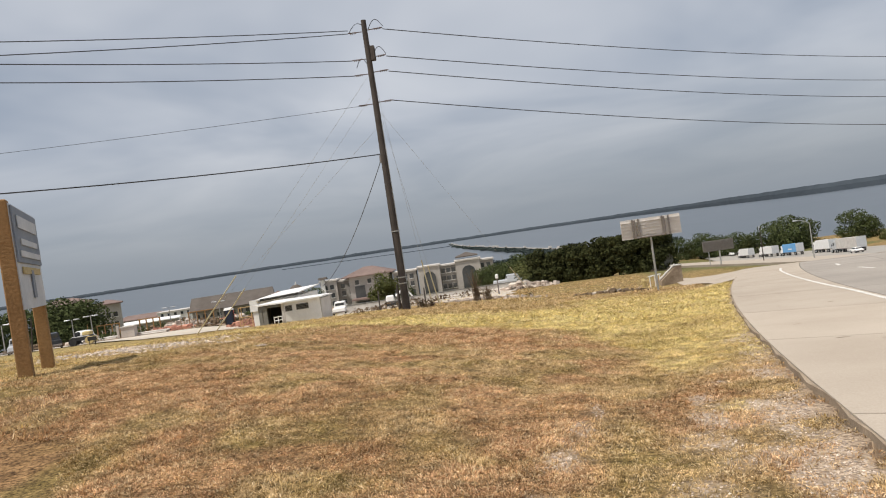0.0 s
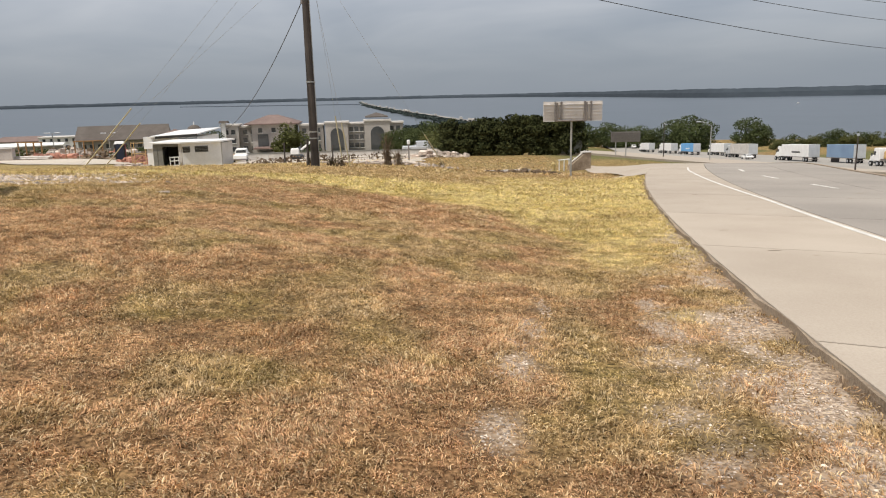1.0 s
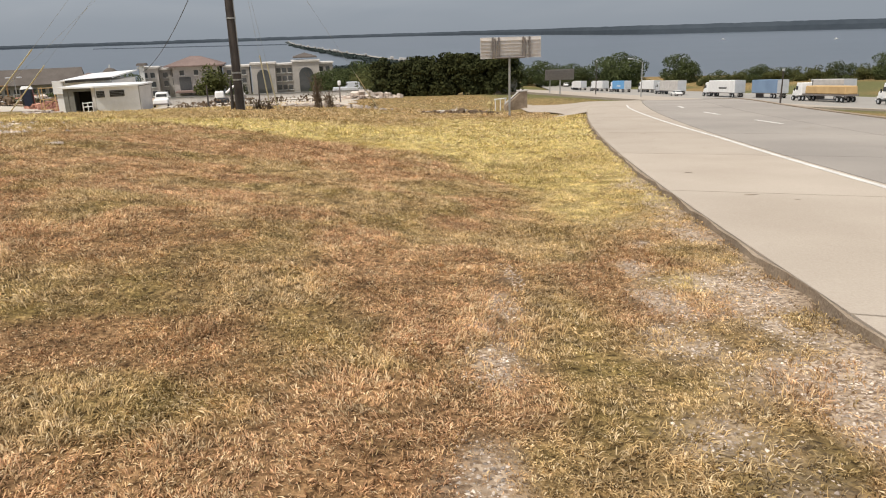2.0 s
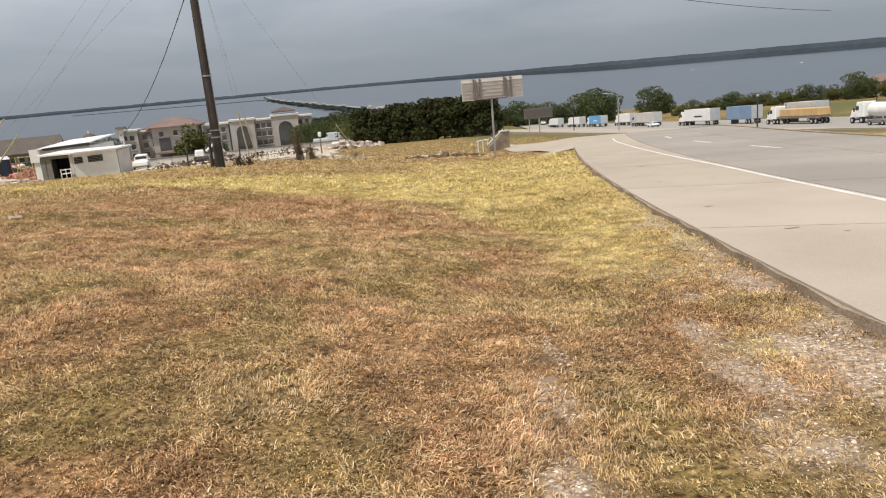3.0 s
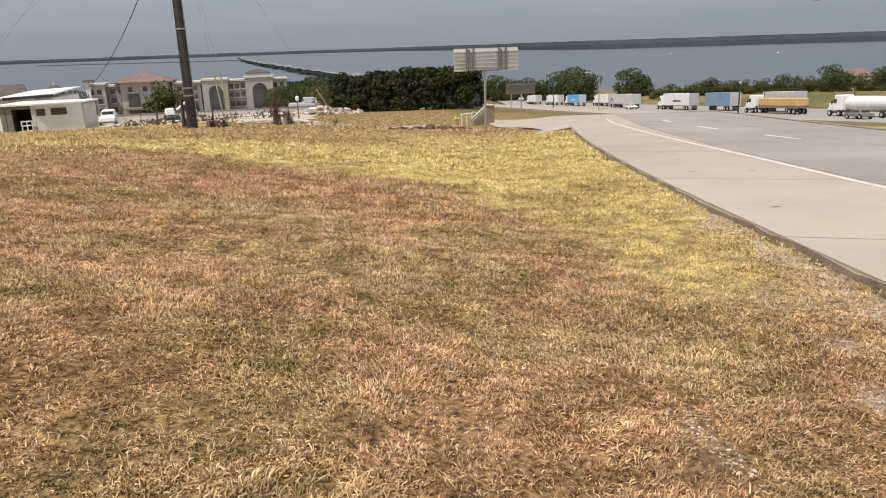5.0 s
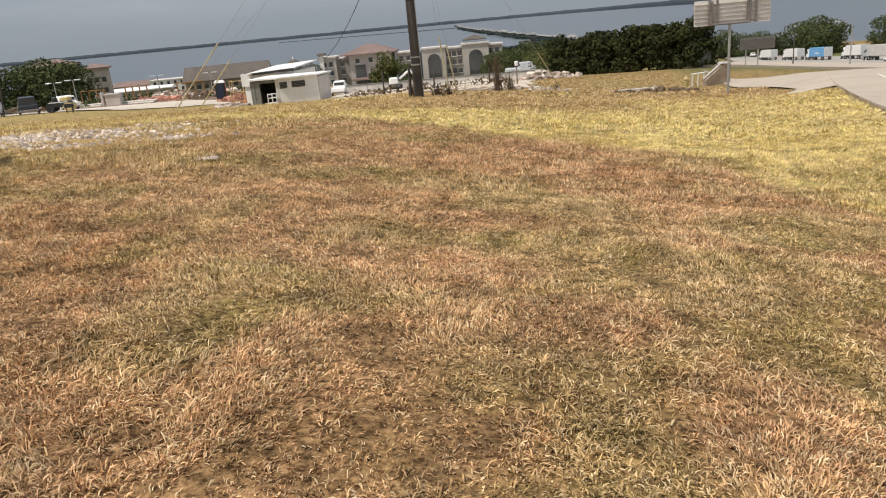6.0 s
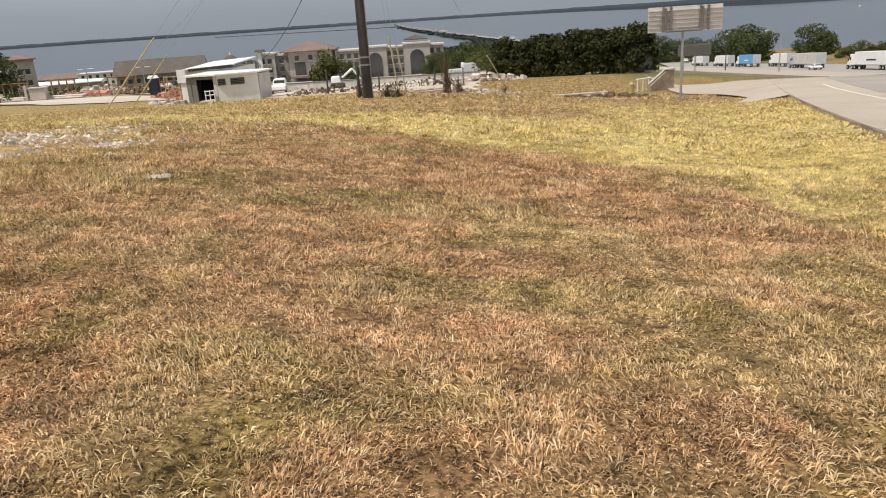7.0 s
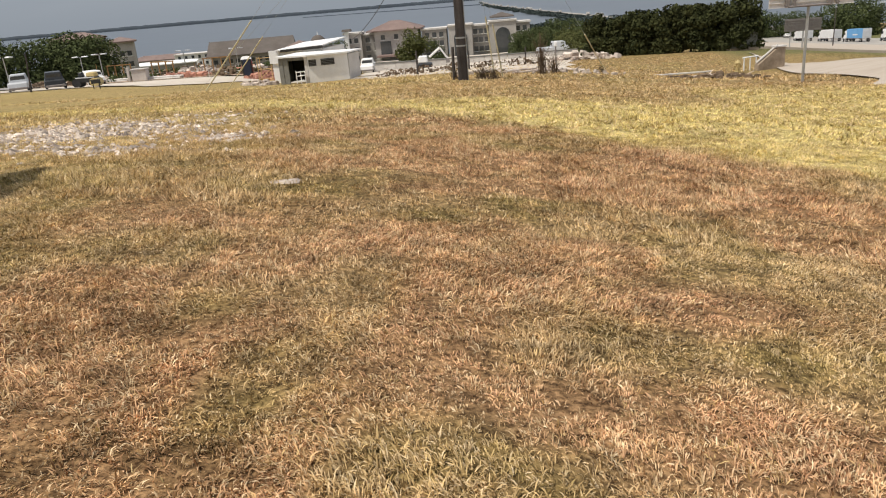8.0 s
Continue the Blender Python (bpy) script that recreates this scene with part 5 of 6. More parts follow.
for k, (x, y, rx_, ry_, h_, n_p, m_p, lab) in enumerate((
        (-66, 97, 5, 1.5, 0.9, 160, M_RUBBLE, "pale broken concrete on the building site"), (-43, 100, 5, 1.5, 1.0, 160, M_RUBBLE, "pale broken concrete on the building site"),
        (-51, 95, 4, 1.0, 0.8, 120, M_BRICK, "reddish broken boards on the building site"), (-38, 92, 2.5, 1.2, 1.1, 120, M_TWIG, "dark broken boards beside the portable toilet"),
        (-60, 114, 12, 3, 1.8, 260, M_TWIG, "dark broken boards at the back of the building site"), (-36, 104, 5, 2, 1.6, 160, M_BRICK, "reddish rubble behind the shed"),
        (-72, 94, 4, 1.2, 0.7, 110, M_TWIG, "dark debris beside the parking lot"), (-56, 106, 7, 1.5, 1.6, 180, M_RUBBLE, "pale broken concrete on the building site"))):
    pile("site_debris", lab, x, y, rx_, ry_, h_, n_p, m_p, 60 + k, 0.15, 0.8)
for k, (x, y, rz, l) in enumerate(((-64, 96, 4, 6), (-55, 93.5, -3, 7), (-46, 95.5, 6, 5), (-60, 110, 2, 8), (-40, 98, -5, 5))):
    pp = thing("pipe_stack", "stack of long white pipes on the building site", "pipes", pose(*on(x, y, 0.05), 0, 0, rz), "pipe stacks")
    for j, (oy, oz) in enumerate(((-0.25, 0.12), (0.0, 0.12), (0.25, 0.12), (-0.12, 0.33), (0.13, 0.33))):
        part("pipe", rod(B(), (-l / 2 + 0.1 * j, oy, oz), (l / 2 + 0.07 * j, oy, oz), 0.12, 0.12, 10), M_OFFWHITE, pp)
for k, (x, y, rz) in enumerate(((-49, 99, 10), (-58, 100.5, -8), (-67, 104, 5))):
    fr = thing("timber_frame", "half-built timber frame on the building site", "timber frame", pose(*on(x, y), 0, 0, rz), "timber frames")
    for j in range(4):
        part("stud", solid(B(), (-1.8 + 1.2 * j, 0, 0), (0.14, 0.14, 2.3)), M_POST, fr)
    part("top_plate", solid(B(), (0, 0, 2.3), (3.9, 0.16, 0.14)), M_POST, fr)
    part("bottom_plate", solid(B(), (0, 0.2, 0), (3.9, 0.16, 0.12)), M_POST, fr)
rs2 = np.random.RandomState(77)
for k in range(16):
    x, y, h = rs2.uniform(-72, -36), rs2.uniform(90, 112), rs2.uniform(1.2, 2.8)
    t = thing("site_stake", "thin wooden stake on the building site", "stake", pose(*on(x, y)), "site stakes")
    part("stake", rod(B(), (0, 0, -0.1), (rs2.uniform(-0.15, 0.15), 0, h), 0.05, 0.04, 6), M_POST if k % 3 == 0 else M_OFFWHITE, t)
scaffold = thing("scaffold", "orange steel scaffold frame beside the shed", "scaffold", pose(*on(-32.6, 76.5), 0, 0, 8))
for x, y in ((-0.7, -0.5), (0.7, -0.5), (-0.7, 0.5), (0.7, 0.5)):
    part("upright", rod(B(), (x, y, 0), (x, y, 2.7), 0.045), M_ORANGE, scaffold)
for z in (0.5, 1.5, 2.6):
    part("crossbar", rod(B(), (-0.7, -0.5, z), (0.7, -0.5, z), 0.035), M_ORANGE, scaffold)
part("brace", rod(B(), (-0.7, -0.52, 0.5), (0.7, -0.52, 1.5), 0.03), M_ORANGE, scaffold)

potty = thing("portable_toilet", "dark portable toilet with a white roof and red flank", "portable toilet", pose(*on(-40.9, 90.5), 0, 0, 20))
part("cabin", solid(B(), (0, 0, 0), (1.2, 1.2, 2.0), bevel=0.04), M_BLACK, potty)
part("roof", solid(B(), (0, 0, 2.0), (1.3, 1.3, 0.3), taper=0.75), M_WHITE, potty)
part("door", solid(B(), (0, -0.62, 0.1), (0.8, 0.05, 1.8)), M_NAVY, potty)
part("side_panel", solid(B(), (0.62, 0, 0.1), (0.05, 1.0, 1.8)), M_RED, potty)

util = thing("concrete_vault", "pale grey concrete box on the building site", "concrete box", pose(*on(-57, 93), 0, 0, 12))
part("box", solid(B(), (0, 0, 0), (1.9, 1.3, 1.5), bevel=0.05), M_OFFWHITE, util)
part("lid", solid(B(), (0, 0, 1.5), (2.1, 1.5, 0.12)), M_OFFWHITE, util)
part("vent_post", solid(B(), (-1.3, -0.6, 0), (0.3, 0.3, 1.9)), M_OFFWHITE, util)

# small digger on the gravel lot
dg = thing("digger", "small white digger with a bent arm on the gravel lot", "digger", pose(*on(-18.9, 92.5, 0.1), 0, 0, 10))
part("tracks", solid(B(), (0, 0, 0), (1.8, 1.4, 0.6), bevel=0.15), M_BLACK, dg)
part("house", solid(B(), (-0.2, 0, 0.62), (1.2, 1.1, 0.8), taper=0.85, bevel=0.1), M_WHITE, dg)
part("boom", rod(B(), (0.6, 0, 1.2), (1.9, 0, 2.2), 0.14), M_WHITE, dg)
part("stick", rod(B(), (1.9, 0, 2.2), (2.8, 0, 0.9), 0.11), M_WHITE, dg)
part("bucket", solid(B(), (2.8, 0, 0.4), (0.5, 0.6, 0.5), taper=0.7), M_BRACKET, dg)


# ---- lamps, signs and posts ----
def twin_lamp(m, h, label, group):
    t = thing("lamp_post", label, "street lamp", m, group)
    part("mast", rod(B(), (0, 0, 0), (0, 0, h), 0.09, 0.06, 8), M_STEEL, t)
    part("base", solid(B(), (0, 0, 0), (0.5, 0.5, 0.5)), M_KERB, t)
    for sx in (-1, 1):
        part("lamp_head", solid(B(), (sx * 0.75, 0, h - 0.08), (0.9, 0.4, 0.16), bevel=0.03), M_SILVER, t)
    return t


l0 = twin_lamp(pose(*on(-69.2, 103.2)), 4.1, "twin-headed grey parking lot lamp", "parking lot lamps")
for x, y in ((-77, 109.8), (-72.5, 88.2), (-64, 118), (-90, 100), (-58, 125), (-83, 92)):
    copy_thing(l0, pose(*on(x, y), 0, 0, 15))


def road_lamp(x, y, h, label, toward=1):
    t = thing("street_lamp", label, "street lamp", pose(x, y, float(height(x, y))))
    part("mast", rod(B(), (0, 0, 0), (0, 0, h - 0.8), 0.13, 0.08, 10), M_STEEL, t)
    part("arm", polyline(B(), [(toward * 2.2 * u, 0, h - 0.8 + 0.8 * math.sin(u * 1.57)) for u in np.linspace(0, 1, 7)], 0.05, 6), M_STEEL, t)
    part("lamp_head", solid(B(), (toward * 2.5, 0, h - 0.1), (0.9, 0.35, 0.18), taper=0.8, bevel=0.03), M_SILVER, t)
    return t


road_lamp(44.7, 40.7, 0.3 - float(height(44.7, 40.7)), "grey street lamp with a curved arm")
road_lamp(52.1, 139, -5.0 - float(height(52.1, 139)), "grey street lamp beside the highway", -1)
for x, y, zt in ((49.7, 160.8, -6.4), (123, 131, -7.5), (113, 122, -8.2), (54.7, 93.6, -5.2)):
    t = thing("marker_post", "thin grey pole beside the highway", "pole", pose(x, y, float(height(x, y))))
    part("shaft", rod(B(), (0, 0, 0), (0, 0, zt - float(height(x, y))), 0.12, 0.08, 8), M_WOOD, t)
    part("cap", solid(B(), (0, 0, zt - float(height(x, y))), (0.28, 0.22, 0.3)), M_SILVER, t)

gs = thing("guide_sign", "grey back of a guide sign on two posts", "road sign", pose(*on(23.3, 90.3)))
part("panel", solid(B(), (0, 0, 2.0), (3.7, 0.08, 1.3)), M_BRACKET, gs)
for k in range(5):
    part("rib", solid(B(), (0, -0.08, 2.1 + 0.26 * k), (3.7, 0.06, 0.05)), M_GREYWALL, gs)
part("post", rod(B(), (0.1, 0.06, 0), (0.1, 0.06, 2.3), 0.09), M_STEEL, gs)
part("post", rod(B(), (-1.2, 0.06, 0.0), (-1.2, 0.06, 2.2), 0.06), M_STEEL, gs)
ub = thing("utility_cabinet", "grey utility cabinet beside the driveway", "utility cabinet", pose(*on(13.0, 71.5), 0, 0, 10))
part("box", solid(B(), (0, 0, 0.25), (2.2, 1.0, 1.3), bevel=0.04), M_GREYWALL, ub)
part("plinth", solid(B(), (0, 0, 0), (2.4, 1.2, 0.25)), M_KERB, ub)

cam_post = thing("signal_post", "short post with a white head below the lawn", "post", pose(*on(-2.7, 58.1)))
part("shaft", rod(B(), (0, 0, 0), (0, 0, 1.5), 0.06, 0.05), M_BRACKET, cam_post)
part("head", solid(B(), (0, 0, 1.35), (0.26, 0.26, 0.36), bevel=0.05), M_WHITE, cam_post)
for x, y, h in ((-12.7, 56.8, 1.7), (-6.5, 33.6, 1.3), (-9.3, 60, 1.4), (-5.2, 64, 1.4)):
    t = thing("fence_post", "dark weathered wooden fence post below the lawn", "fence post", pose(*on(x, y)), "fence posts")
    part("post", rod(B(), (0, 0, -0.1), (0.03, 0, h), 0.07, 0.055, 7), M_WOOD, t)

lp = thing("leaning_pole", "leaning dark pole beside the parked cars", "pole", pose(*on(-45.8, 58.4)))
part("shaft", rod(B(), (0, 0, 0), (0.3, 0.1, 3.1), 0.07, 0.05, 7), M_WOOD, lp)
sb = thing("small_sign", "small dark sign on two legs beside the dirt road", "sign", pose(*on(-41.8, 61.4)))
for sx in (-0.3, 0.3):
    part("leg", rod(B(), (sx, 0, 0), (sx, 0, 0.7), 0.04), M_BLACK, sb)
part("panel", solid(B(), (0, 0, 0.45), (0.9, 0.05, 0.35)), M_BLACK, sb)

gr = thing("bridge_rail", "grey steel rail on concrete posts beside the road", "railing", pose(31.5, 28.6, float(height(31.5, 28.6)) - 0.1, 0, 0, -42))
part("end_post", solid(B(), (-1.6, 0, 0), (0.7, 0.5, 1.15), bevel=0.04), M_GREYWALL, gr)
for k in range(6):
    part("post", solid(B(), (0.2 + 2.0 * k, 0, 0), (0.2, 0.2, 0.95)), M_GREYWALL, gr)
for z in (0.5, 0.85):
    part("rail", solid(B(), (4.6, -0.12, z), (12.4, 0.1, 0.18), bevel=0.03), M_STEEL, gr)

# dark open canopy on the bank
cp = thing("open_canopy", "dark flat open canopy on raking struts", "canopy", pose(127, 142, float(height(127, 142)), 0, 0, -45))
part("deck", solid(B(), (0, 0, 3.4), (11, 4, 0.95)), M_DARK, cp)
for k in range(6):
    part("strut", rod(B(), (-5.2 + 2.0 * k, -1.5, 0), (-4.2 + 2.0 * k, 1.0, 3.9), 0.14), M_BLACK, cp)

# ---- brush round the pole ----
def bush(x, y, h, w, seed, label, n=60):
    rs2 = np.random.RandomState(seed)
    t = thing("dry_bush", label, "bush", pose(*on(x, y)), "dry bushes")
    bm = B()
    for k in range(n):
        a, l = rs2.uniform(0, 6.28), h * rs2.uniform(0.5, 1.1)
        r = w * rs2.uniform(0.05, 0.75) ** 1.4
        m_ = (r * 0.4 * math.cos(a), r * 0.4 * math.sin(a), l * 0.6)
        e = (r * math.cos(a), r * math.sin(a), l)
        rod(bm, (r * 0.5 * math.cos(a * 1.3), r * 0.5 * math.sin(a * 1.3), 0), m_, 0.011, 0.008, 4)
        rod(bm, m_, e, 0.008, 0.003, 4)
    part("branch_work", bm, M_TWIG, t)
    v, f = crown_cards(rs2, [(0, 0, h * 0.6, w * 0.5, h * 0.45)], 40, 0.025)
    part_np("foliage", v, f, M_LEAF_C, t)
    return t


bush(-3.2, 41.0, 1.9, 1.0, 1, "tall bare brown bush below the pole", 70)
bush(-5.3, 33.4, 0.55, 1.1, 2, "dry brushwood at the foot of the pole", 60)
bush(-4.9, 34.0, 0.45, 1.0, 3, "dry brushwood at the foot of the pole", 50)
bush(-6.6, 34.5, 0.7, 0.7, 7, "dry brushwood at the foot of the pole", 40)
bush(-2.6, 42.5, 1.0, 1.1, 4, "bare brown bush below the pole")
bush(0.0, 46.5, 0.4, 0.6, 5, "small dry bush on the lawn", 30)
bush(4.6, 38.5, 0.28, 1.1, 6, "dry brushwood lying on the lawn", 50)
for x, y, rz, l in ((-3.6, 43.5, 12, 2.6), (-1.8, 47.0, -20, 1.9), (-6.9, 44.0, 5, 2.2), (-4.4, 47.5, 35, 1.5), (5.6, 38.0, -35, 1.3), (4.0, 37.5, 20, 1.6)):
    lg = thing("fallen_branch", "bleached fallen branch lying on the ground", "branch", pose(*on(x, y, 0.06), 0, 0, rz), "fallen branches")
    part("limb", polyline(B(), [(l * (u - 0.5), 0.12 * math.sin(5 * u), 0.05 * math.sin(3 * u)) for u in np.linspace(0, 1, 6)], 0.06, 6), M_RUBBLE, lg)
    part("fork", rod(B(), (0.1 * l, 0, 0.0), (0.35 * l, 0.35, 0.22), 0.04, 0.015, 6), M_RUBBLE, lg)
edging = thing("edging", "pale low concrete edging across the lawn", "edging", pose(*on(3.0, 46.2, -0.05), 0, 0, 6))
for k in range(5):
    part("edging_block", solid(B(), (-2.4 + 1.2 * k, 0, 0), (1.17, 0.14, 0.09), bevel=0.02), M_OFFWHITE, edging)

# ---- causeway and breakwater on the lake ----
cw = thing("causeway", "low dark causeway with a pale road across the lake", "causeway", Matrix(), kind="structure")
a, b = Vector((35, 640, 0)), Vector((-335, 3060, 0))
n_ = Vector((b.y - a.y, a.x - b.x, 0)).normalized()
v = []
for u in np.linspace(0, 1, 30):
    p = a.lerp(b, u) + n_ * -25 * math.sin(3.14 * u)
    w = 15 - 4 * u
    for o, z in ((-w, -28.5), (-w * 0.75, -25.6 + 0.8 * noise.noise((u * 45, 0, 0))), (w * 0.5, -26.0), (w, -28.5)):
        v.append((p.x + n_.x * o, p.y + n_.y * o, z))
f = [(4 * i + j, 4 * i + j + 1, 4 * i + j + 5, 4 * i + j + 4) for i in range(29) for j in range(3)]
part_np("embankment", v, f, M_SCRUB, cw)
v2 = []
for i in range(30):
    e0, e1 = Vector(v[4 * i + 1]), Vector(v[4 * i + 2])
    v2 += [(*e0.lerp(e1, 0.55).xy, -25.0), (*e0.lerp(e1, 0.95).xy, -25.0)]
part_np("roadway", v2, [(2 * i, 2 * i + 1, 2 * i + 3, 2 * i + 2) for i in range(29)], M_ASPHALT, cw)
rs2 = np.random.RandomState(12)
blobs = []
for k in range(110):
    u = rs2.uniform(0, 0.7) ** 1.5
    p = a.lerp(b, u) + n_ * (-25 * math.sin(3.14 * u) - 11 + rs2.uniform(-3, 3))
    blobs.append((p.x, p.y, -26.0, rs2.uniform(4, 10), rs2.uniform(1.0, 2.6)))
for k in range(70):
    blobs.append((rs2.uniform(-55, 110), rs2.uniform(500, 660), -27.0, rs2.uniform(6, 12), rs2.uniform(2.0, 4.5)))
v, f = crown_cards(rs2, blobs, 14000, 1.3)
tagged(part_np("shore_woods", v, f, M_WOODS), "dark green woods along the causeway and its landing", "woods", kind="stuff")
rs2 = np.random.RandomState(3)
for k in range(26):
    u = rs2.uniform(0, 0.75)
    p = a.lerp(b, u) + n_ * (-25 * math.sin(3.14 * u) + rs2.uniform(-2, 6))
    t = thing("distant_lorry", "tiny pale vehicle on the causeway", "vehicle", pose(p.x, p.y, -24.95, 0, 0, 98), "causeway traffic")
    part("body", solid(B(), (0, 0, 0.7), (8, 2.3, 1.9), bevel=0.1), M_OFFWHITE, t)
    part("underside", solid(B(), (0, 0, 0), (7, 2.0, 0.7)), M_BLACK, t)
v = []
for u in np.linspace(0, 1, 24):
    p = Vector((-960, 2700, 0)).lerp(Vector((-250, 2240, 0)), u)
    for o, z in ((-14, -28.6), (-6, -25.6 + noise.noise((u * 30, 0, 0))), (6, -25.6), (14, -28.6)):
        v.append((p.x, p.y + o, z))
f = [(4 * i + j, 4 * i + j + 1, 4 * i + j + 5, 4 * i + j + 4) for i in range(23) for j in range(3)]
tagged(part_np("breakwater", v, f, M_SHORE), "low dark breakwater in the lake, tinted blue-grey for haze", "breakwater", kind="structure")
for k in range(2):
    bx, by = ((560, 1150), (640, 980))[k]
    bt = thing("boat", "tiny white boat far out on the lake", "boat", pose(bx, by, -28, 0, 0, 30))
    part("hull", solid(B(), (0, 0, -0.2), (7, 2.4, 1.3), taper=1.15), M_WHITE, bt)
    part("cabin", solid(B(), (-0.5, 0, 1.1), (2.6, 1.8, 1.2), taper=0.8), M_WHITE, bt)

# flat pale stone in the lawn
st = solid(B(), on(-4.06, 8.8, -0.035), (0.26, 0.12, 0.035), 0.3, taper=0.85, bevel=0.015)
tagged(linked("flat_stone", st, M_STONE), "flat pale stone lying in the dry grass", "stone")


# ---- loose stones on the bare patches ----
def scatter(n, x0, x1, y0, y1, seed, want):
    r = np.random.RandomState(seed)
    x, y = r.uniform(x0, x1, n), r.uniform(y0, y1, n)
    keep = r.uniform(size=n) < want(x, y)
    return x[keep], y[keep], r


def lawn_z(x, y):
    z = height(x, y)
    nr = np.exp(-((x / 25) ** 2) - ((y - 8) / 25) ** 2)
    z = z + nr * (0.07 * (grid_noise(x, y, 0.8, 5) - 0.5) + 0.035 * (grid_noise(x, y, 3.3, 6) - 0.5))
    return verge(x, y, z)


def stones(name, label, n, box_, seed, lo, hi):
    x, y, r = scatter(n, *box_, seed, lambda x, y: zones(x, y)[2] * (x < kerb_x(y) - 0.15))
    m = len(x)
    ico = np.array([(1, 0, 0), (-1, 0, 0), (0, 1, 0), (0, -1, 0), (0, 0, 0.8), (0, 0, -0.5)])
    tri = np.array([(0, 2, 4), (2, 1, 4), (1, 3, 4), (3, 0, 4), (2, 0, 5), (1, 2, 5), (3, 1, 5), (0, 3, 5)])
    s = lo + (hi - lo) * r.uniform(size=m) ** 3
    a = r.uniform(0, 6.28, m)
    j = 1 + 0.45 * r.uniform(-1, 1, (m, 6, 3))
    p = ico[None] * j * s[:, None, None]
    c, sn = np.cos(a)[:, None], np.sin(a)[:, None]
    px_, py_ = p[..., 0] * c - p[..., 1] * sn * 0.7, p[..., 0] * sn + p[..., 1] * c * 0.7
    v = np.stack([px_ + x[:, None], py_ + y[:, None], p[..., 2] * 0.6 + (lawn_z(x, y) + 0.1 * s)[:, None]], -1).reshape(-1, 3)
    f = (tri[None] + 6 * np.arange(m)[:, None, None]).reshape(-1, 3)
    ob = part_np(name, v.tolist(), f.tolist(), M_STONE)
    return tagged(ob, label, "gravel", kind="stuff")


stones("gravel", "loose pale gravel on bare soil beside the road", 100000, (-0.4, 3.6, 0.0, 8.0), 21, 0.004, 0.012)
stones("gravel_heap", "scattered chalky rubble in the lawn", 16000, (-11.5, -5.2, 9.8, 16.6), 22, 0.012, 0.07)


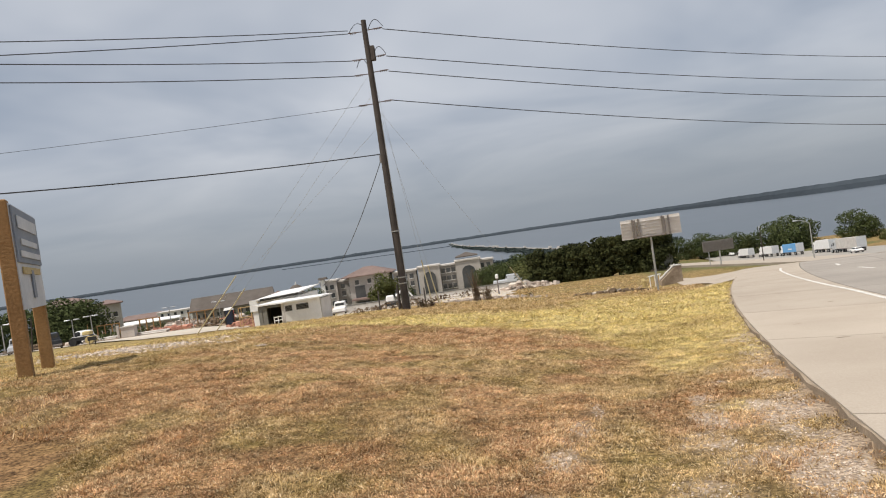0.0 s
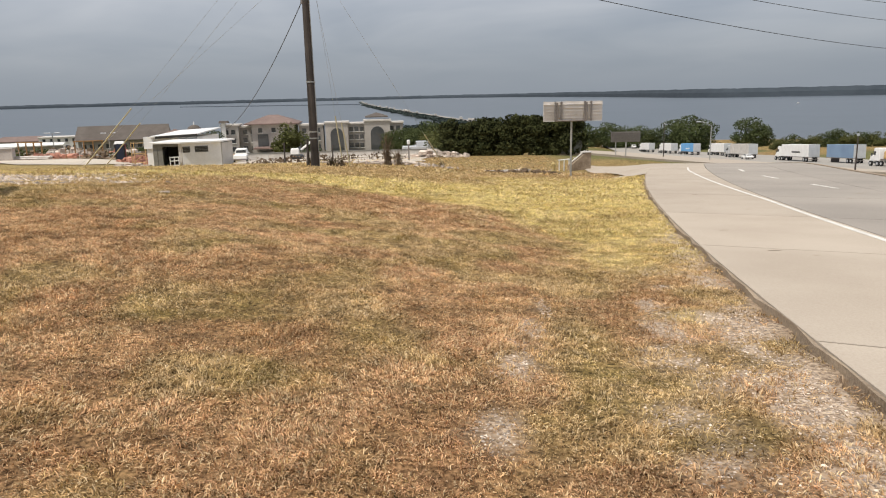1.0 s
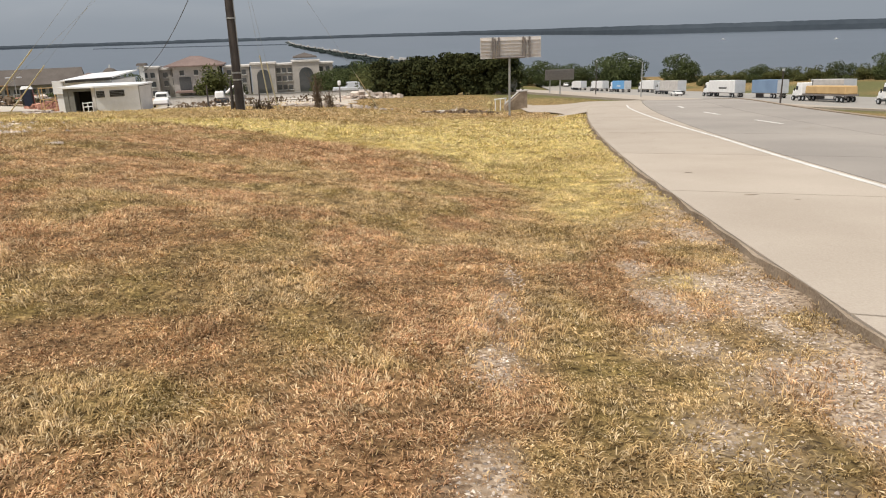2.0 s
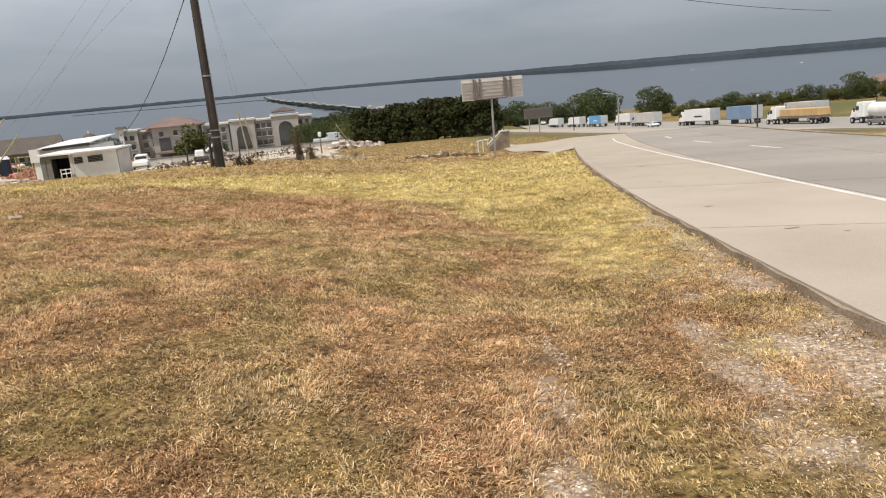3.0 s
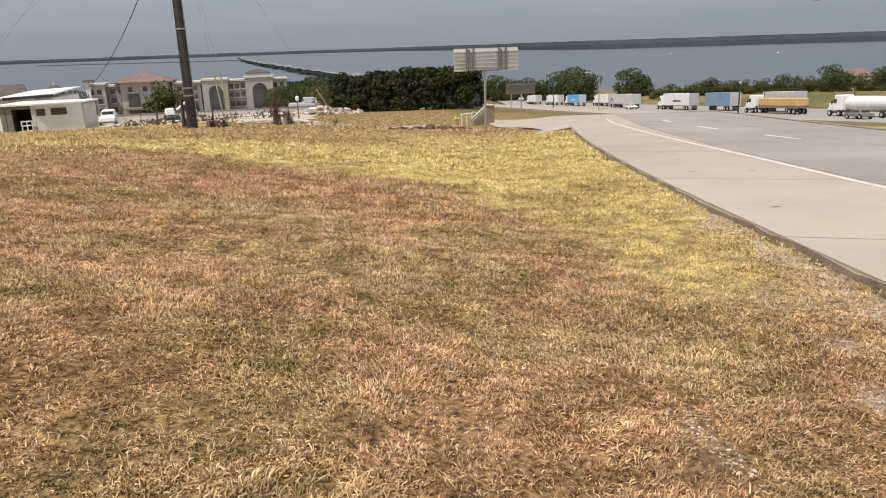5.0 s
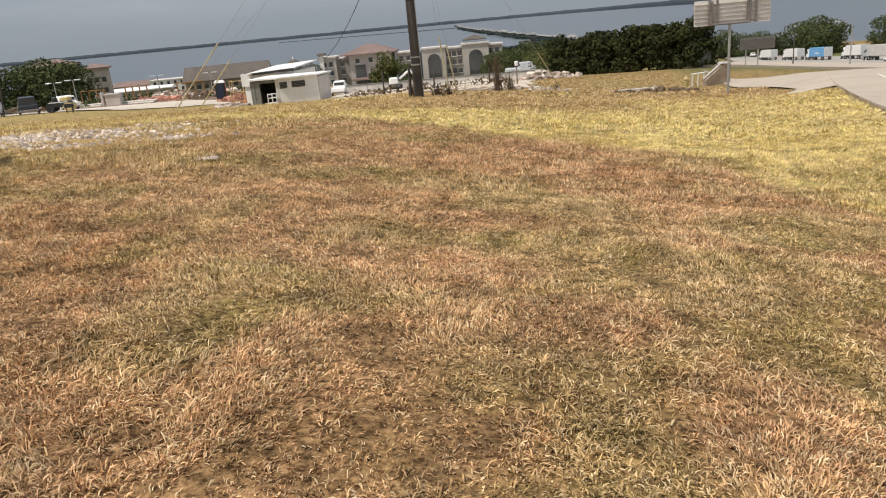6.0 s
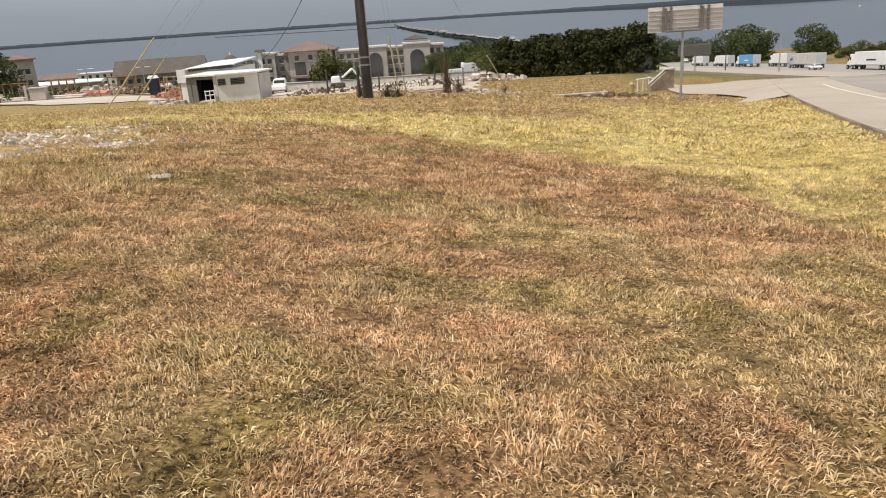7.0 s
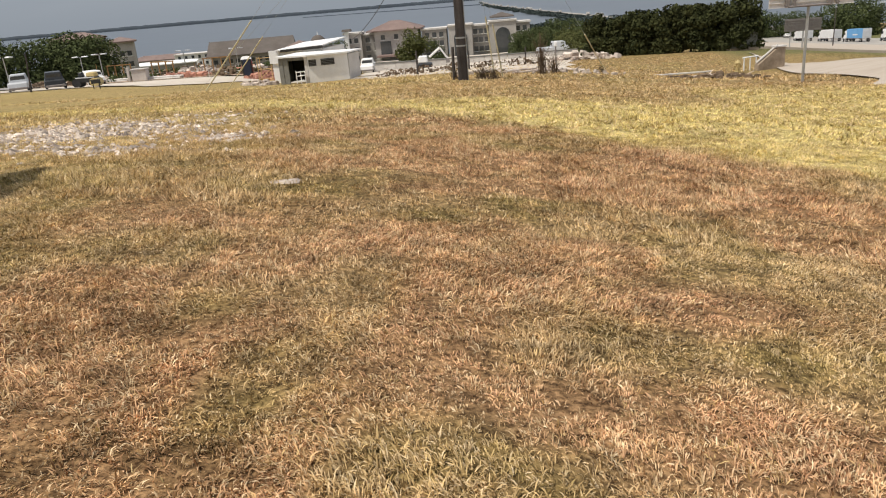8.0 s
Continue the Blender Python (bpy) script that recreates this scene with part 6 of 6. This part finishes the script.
# ---- dry grass ----
def blades(name, label, n, box_, seed, hl, wd, lean, tuft, curled, inside):
    """Mown dry grass: clumps of curled slivers with gaps between, sparse on bare ground."""
    def want(x, y):
        bb = zones(x, y)[2]
        t = grid_noise(x, y, tuft, seed + 50) * 0.5 + grid_noise(x, y, tuft * 3.1, seed + 51) * 0.5
        return np.clip(0.36 + 2.2 * (t - 0.3), 0.32, 1) * (1 - 0.84 * bb) * (x < kerb_x(y) - 0.015) * inside(x, y)
    cx, cy, r = scatter(n, *box_, seed, want)
    k = r.randint(4, 10, len(cx))
    own = np.repeat(np.arange(len(cx)), k)
    m = len(own)
    pale = (r.uniform(size=len(cx)) < 0.30) * r.uniform(0.3, 1.0, len(cx))
    big = 0.5 + 1.0 * grid_noise(cx, cy, tuft * 0.6, seed + 52) + r.normal(size=len(cx)) * 0.15
    # mown swathes comb neighbouring clumps the same way
    flow = 9.0 * grid_noise(cx, cy, 1.6, 53)
    a = r.uniform(0, 6.28, m)
    a = np.where(r.uniform(size=m) < 0.45, flow[own] + r.normal(size=m) * 0.5, a)
    rad = hl * 0.75 * r.uniform(size=m)
    x, y = cx[own] + np.cos(a) * rad, cy[own] + np.sin(a) * rad
    rr, yy_, bb = zones(x, y)
    hgt = hl * r.uniform(0.5, 1.3, m) * np.clip(big, 0.35, 1.7)[own]
    ln = np.clip(r.normal(lean, 0.33, m), 0.1, 1.4)
    w = wd * r.uniform(0.6, 1.35, m)
    z0 = lawn_z(x, y) - 0.004
    b = a + 1.57 + r.normal(size=m) * 0.5
    wv = np.stack([np.cos(b) * w, np.sin(b) * w, r.normal(size=m) * w * 0.4], -1)
    root = np.stack([x, y, z0], -1)

    def along(u, bend):
        g = np.minimum(ln + bend, 1.75)
        return np.stack([np.cos(a) * np.sin(g), np.sin(a) * np.sin(g), np.cos(g)], -1) * (hgt * u)[:, None]
    if curled:
        mid = root + along(0.55, -0.15)
        side = a + r.normal(size=m) * 0.6
        tip = mid + along(0.5, 0.55) * 0.6 + np.stack([np.cos(side), np.sin(side), 0 * side], -1) * (hgt * 0.12)[:, None]
        tip[:, 2] = np.maximum(tip[:, 2], z0 + 0.006)
        v = np.stack([root - 0.7 * wv, root + 0.7 * wv, mid - wv, mid + wv, tip], 1)
        tris, per = [(0, 1, 3), (0, 3, 2), (2, 3, 4)], 5
    else:
        tip = root + along(1.0, 0.0)
        tip[:, 2] = np.maximum(tip[:, 2], z0 + 0.15 * hgt)
        v, tris, per = np.stack([root - wv, root + wv, tip], 1), [(0, 1, 2)], 3
    v = v.reshape(-1, 3)
    f = (np.array(tris)[None] + per * np.arange(m)[:, None, None]).reshape(-1, 3)
    me = bpy.data.meshes.new(name)
    me.vertices.add(len(v)); me.vertices.foreach_set("co", v.astype(np.float32).ravel())
    me.loops.add(f.size); me.loops.foreach_set("vertex_index", f.astype(np.int32).ravel())
    me.polygons.add(len(f)); me.polygons.foreach_set("loop_start", (3 * np.arange(len(f))).astype(np.int32))
    me.update()
    at_ = me.attributes.new("zone", "FLOAT_COLOR", "POINT")
    col = np.ones((m, 4), np.float32)
    tone = r.normal(size=len(cx))[own]
    col[:, 0], col[:, 1], col[:, 2], col[:, 3] = np.clip(rr + tone * 0.22, 0, 1), np.clip(yy_ + tone * 0.2, 0, 1), bb, pale[own]
    at_.data.foreach_set("color", np.repeat(col, per, 0).ravel())
    me.materials.append(M_BLADE)
    return tagged(new(name, me), label, "grass", kind="stuff")


NEAR = lambda x, y: x > -0.62 * y - 1.6
blades("grass", "short dry straw-brown grass of the mown lawn", 225000, (-6.0, 3.3, -0.4, 8.0), 61, 0.033, 0.0020, 0.9, 4.0, True, NEAR)
blades("grass", "short dry straw-brown grass of the mown lawn", 16000, (-10.5, -3.0, 3.0, 8.0), 65, 0.05, 0.0045, 0.95, 3.0, False, lambda x, y: ~NEAR(x, y))
blades("grass", "short dry straw-brown grass of the mown lawn", 100000, (-11.5, 5.0, 8.0, 14.0), 62, 0.045, 0.0046, 0.95, 2.8, False, lambda x, y: x > -12)
blades("grass", "dry yellow-green grass across the lawn", 62000, (-16.0, 8.0, 14.0, 30.0), 63, 0.07, 0.010, 1.0, 1.8, False, lambda x, y: x > -17)
blades("grass", "dry brown grass on the brow of the lawn", 14000, (-26.0, 9.5, 30.0, 66.0), 64, 0.11, 0.02, 1.0, 0.9, False, lambda x, y: x > -27)
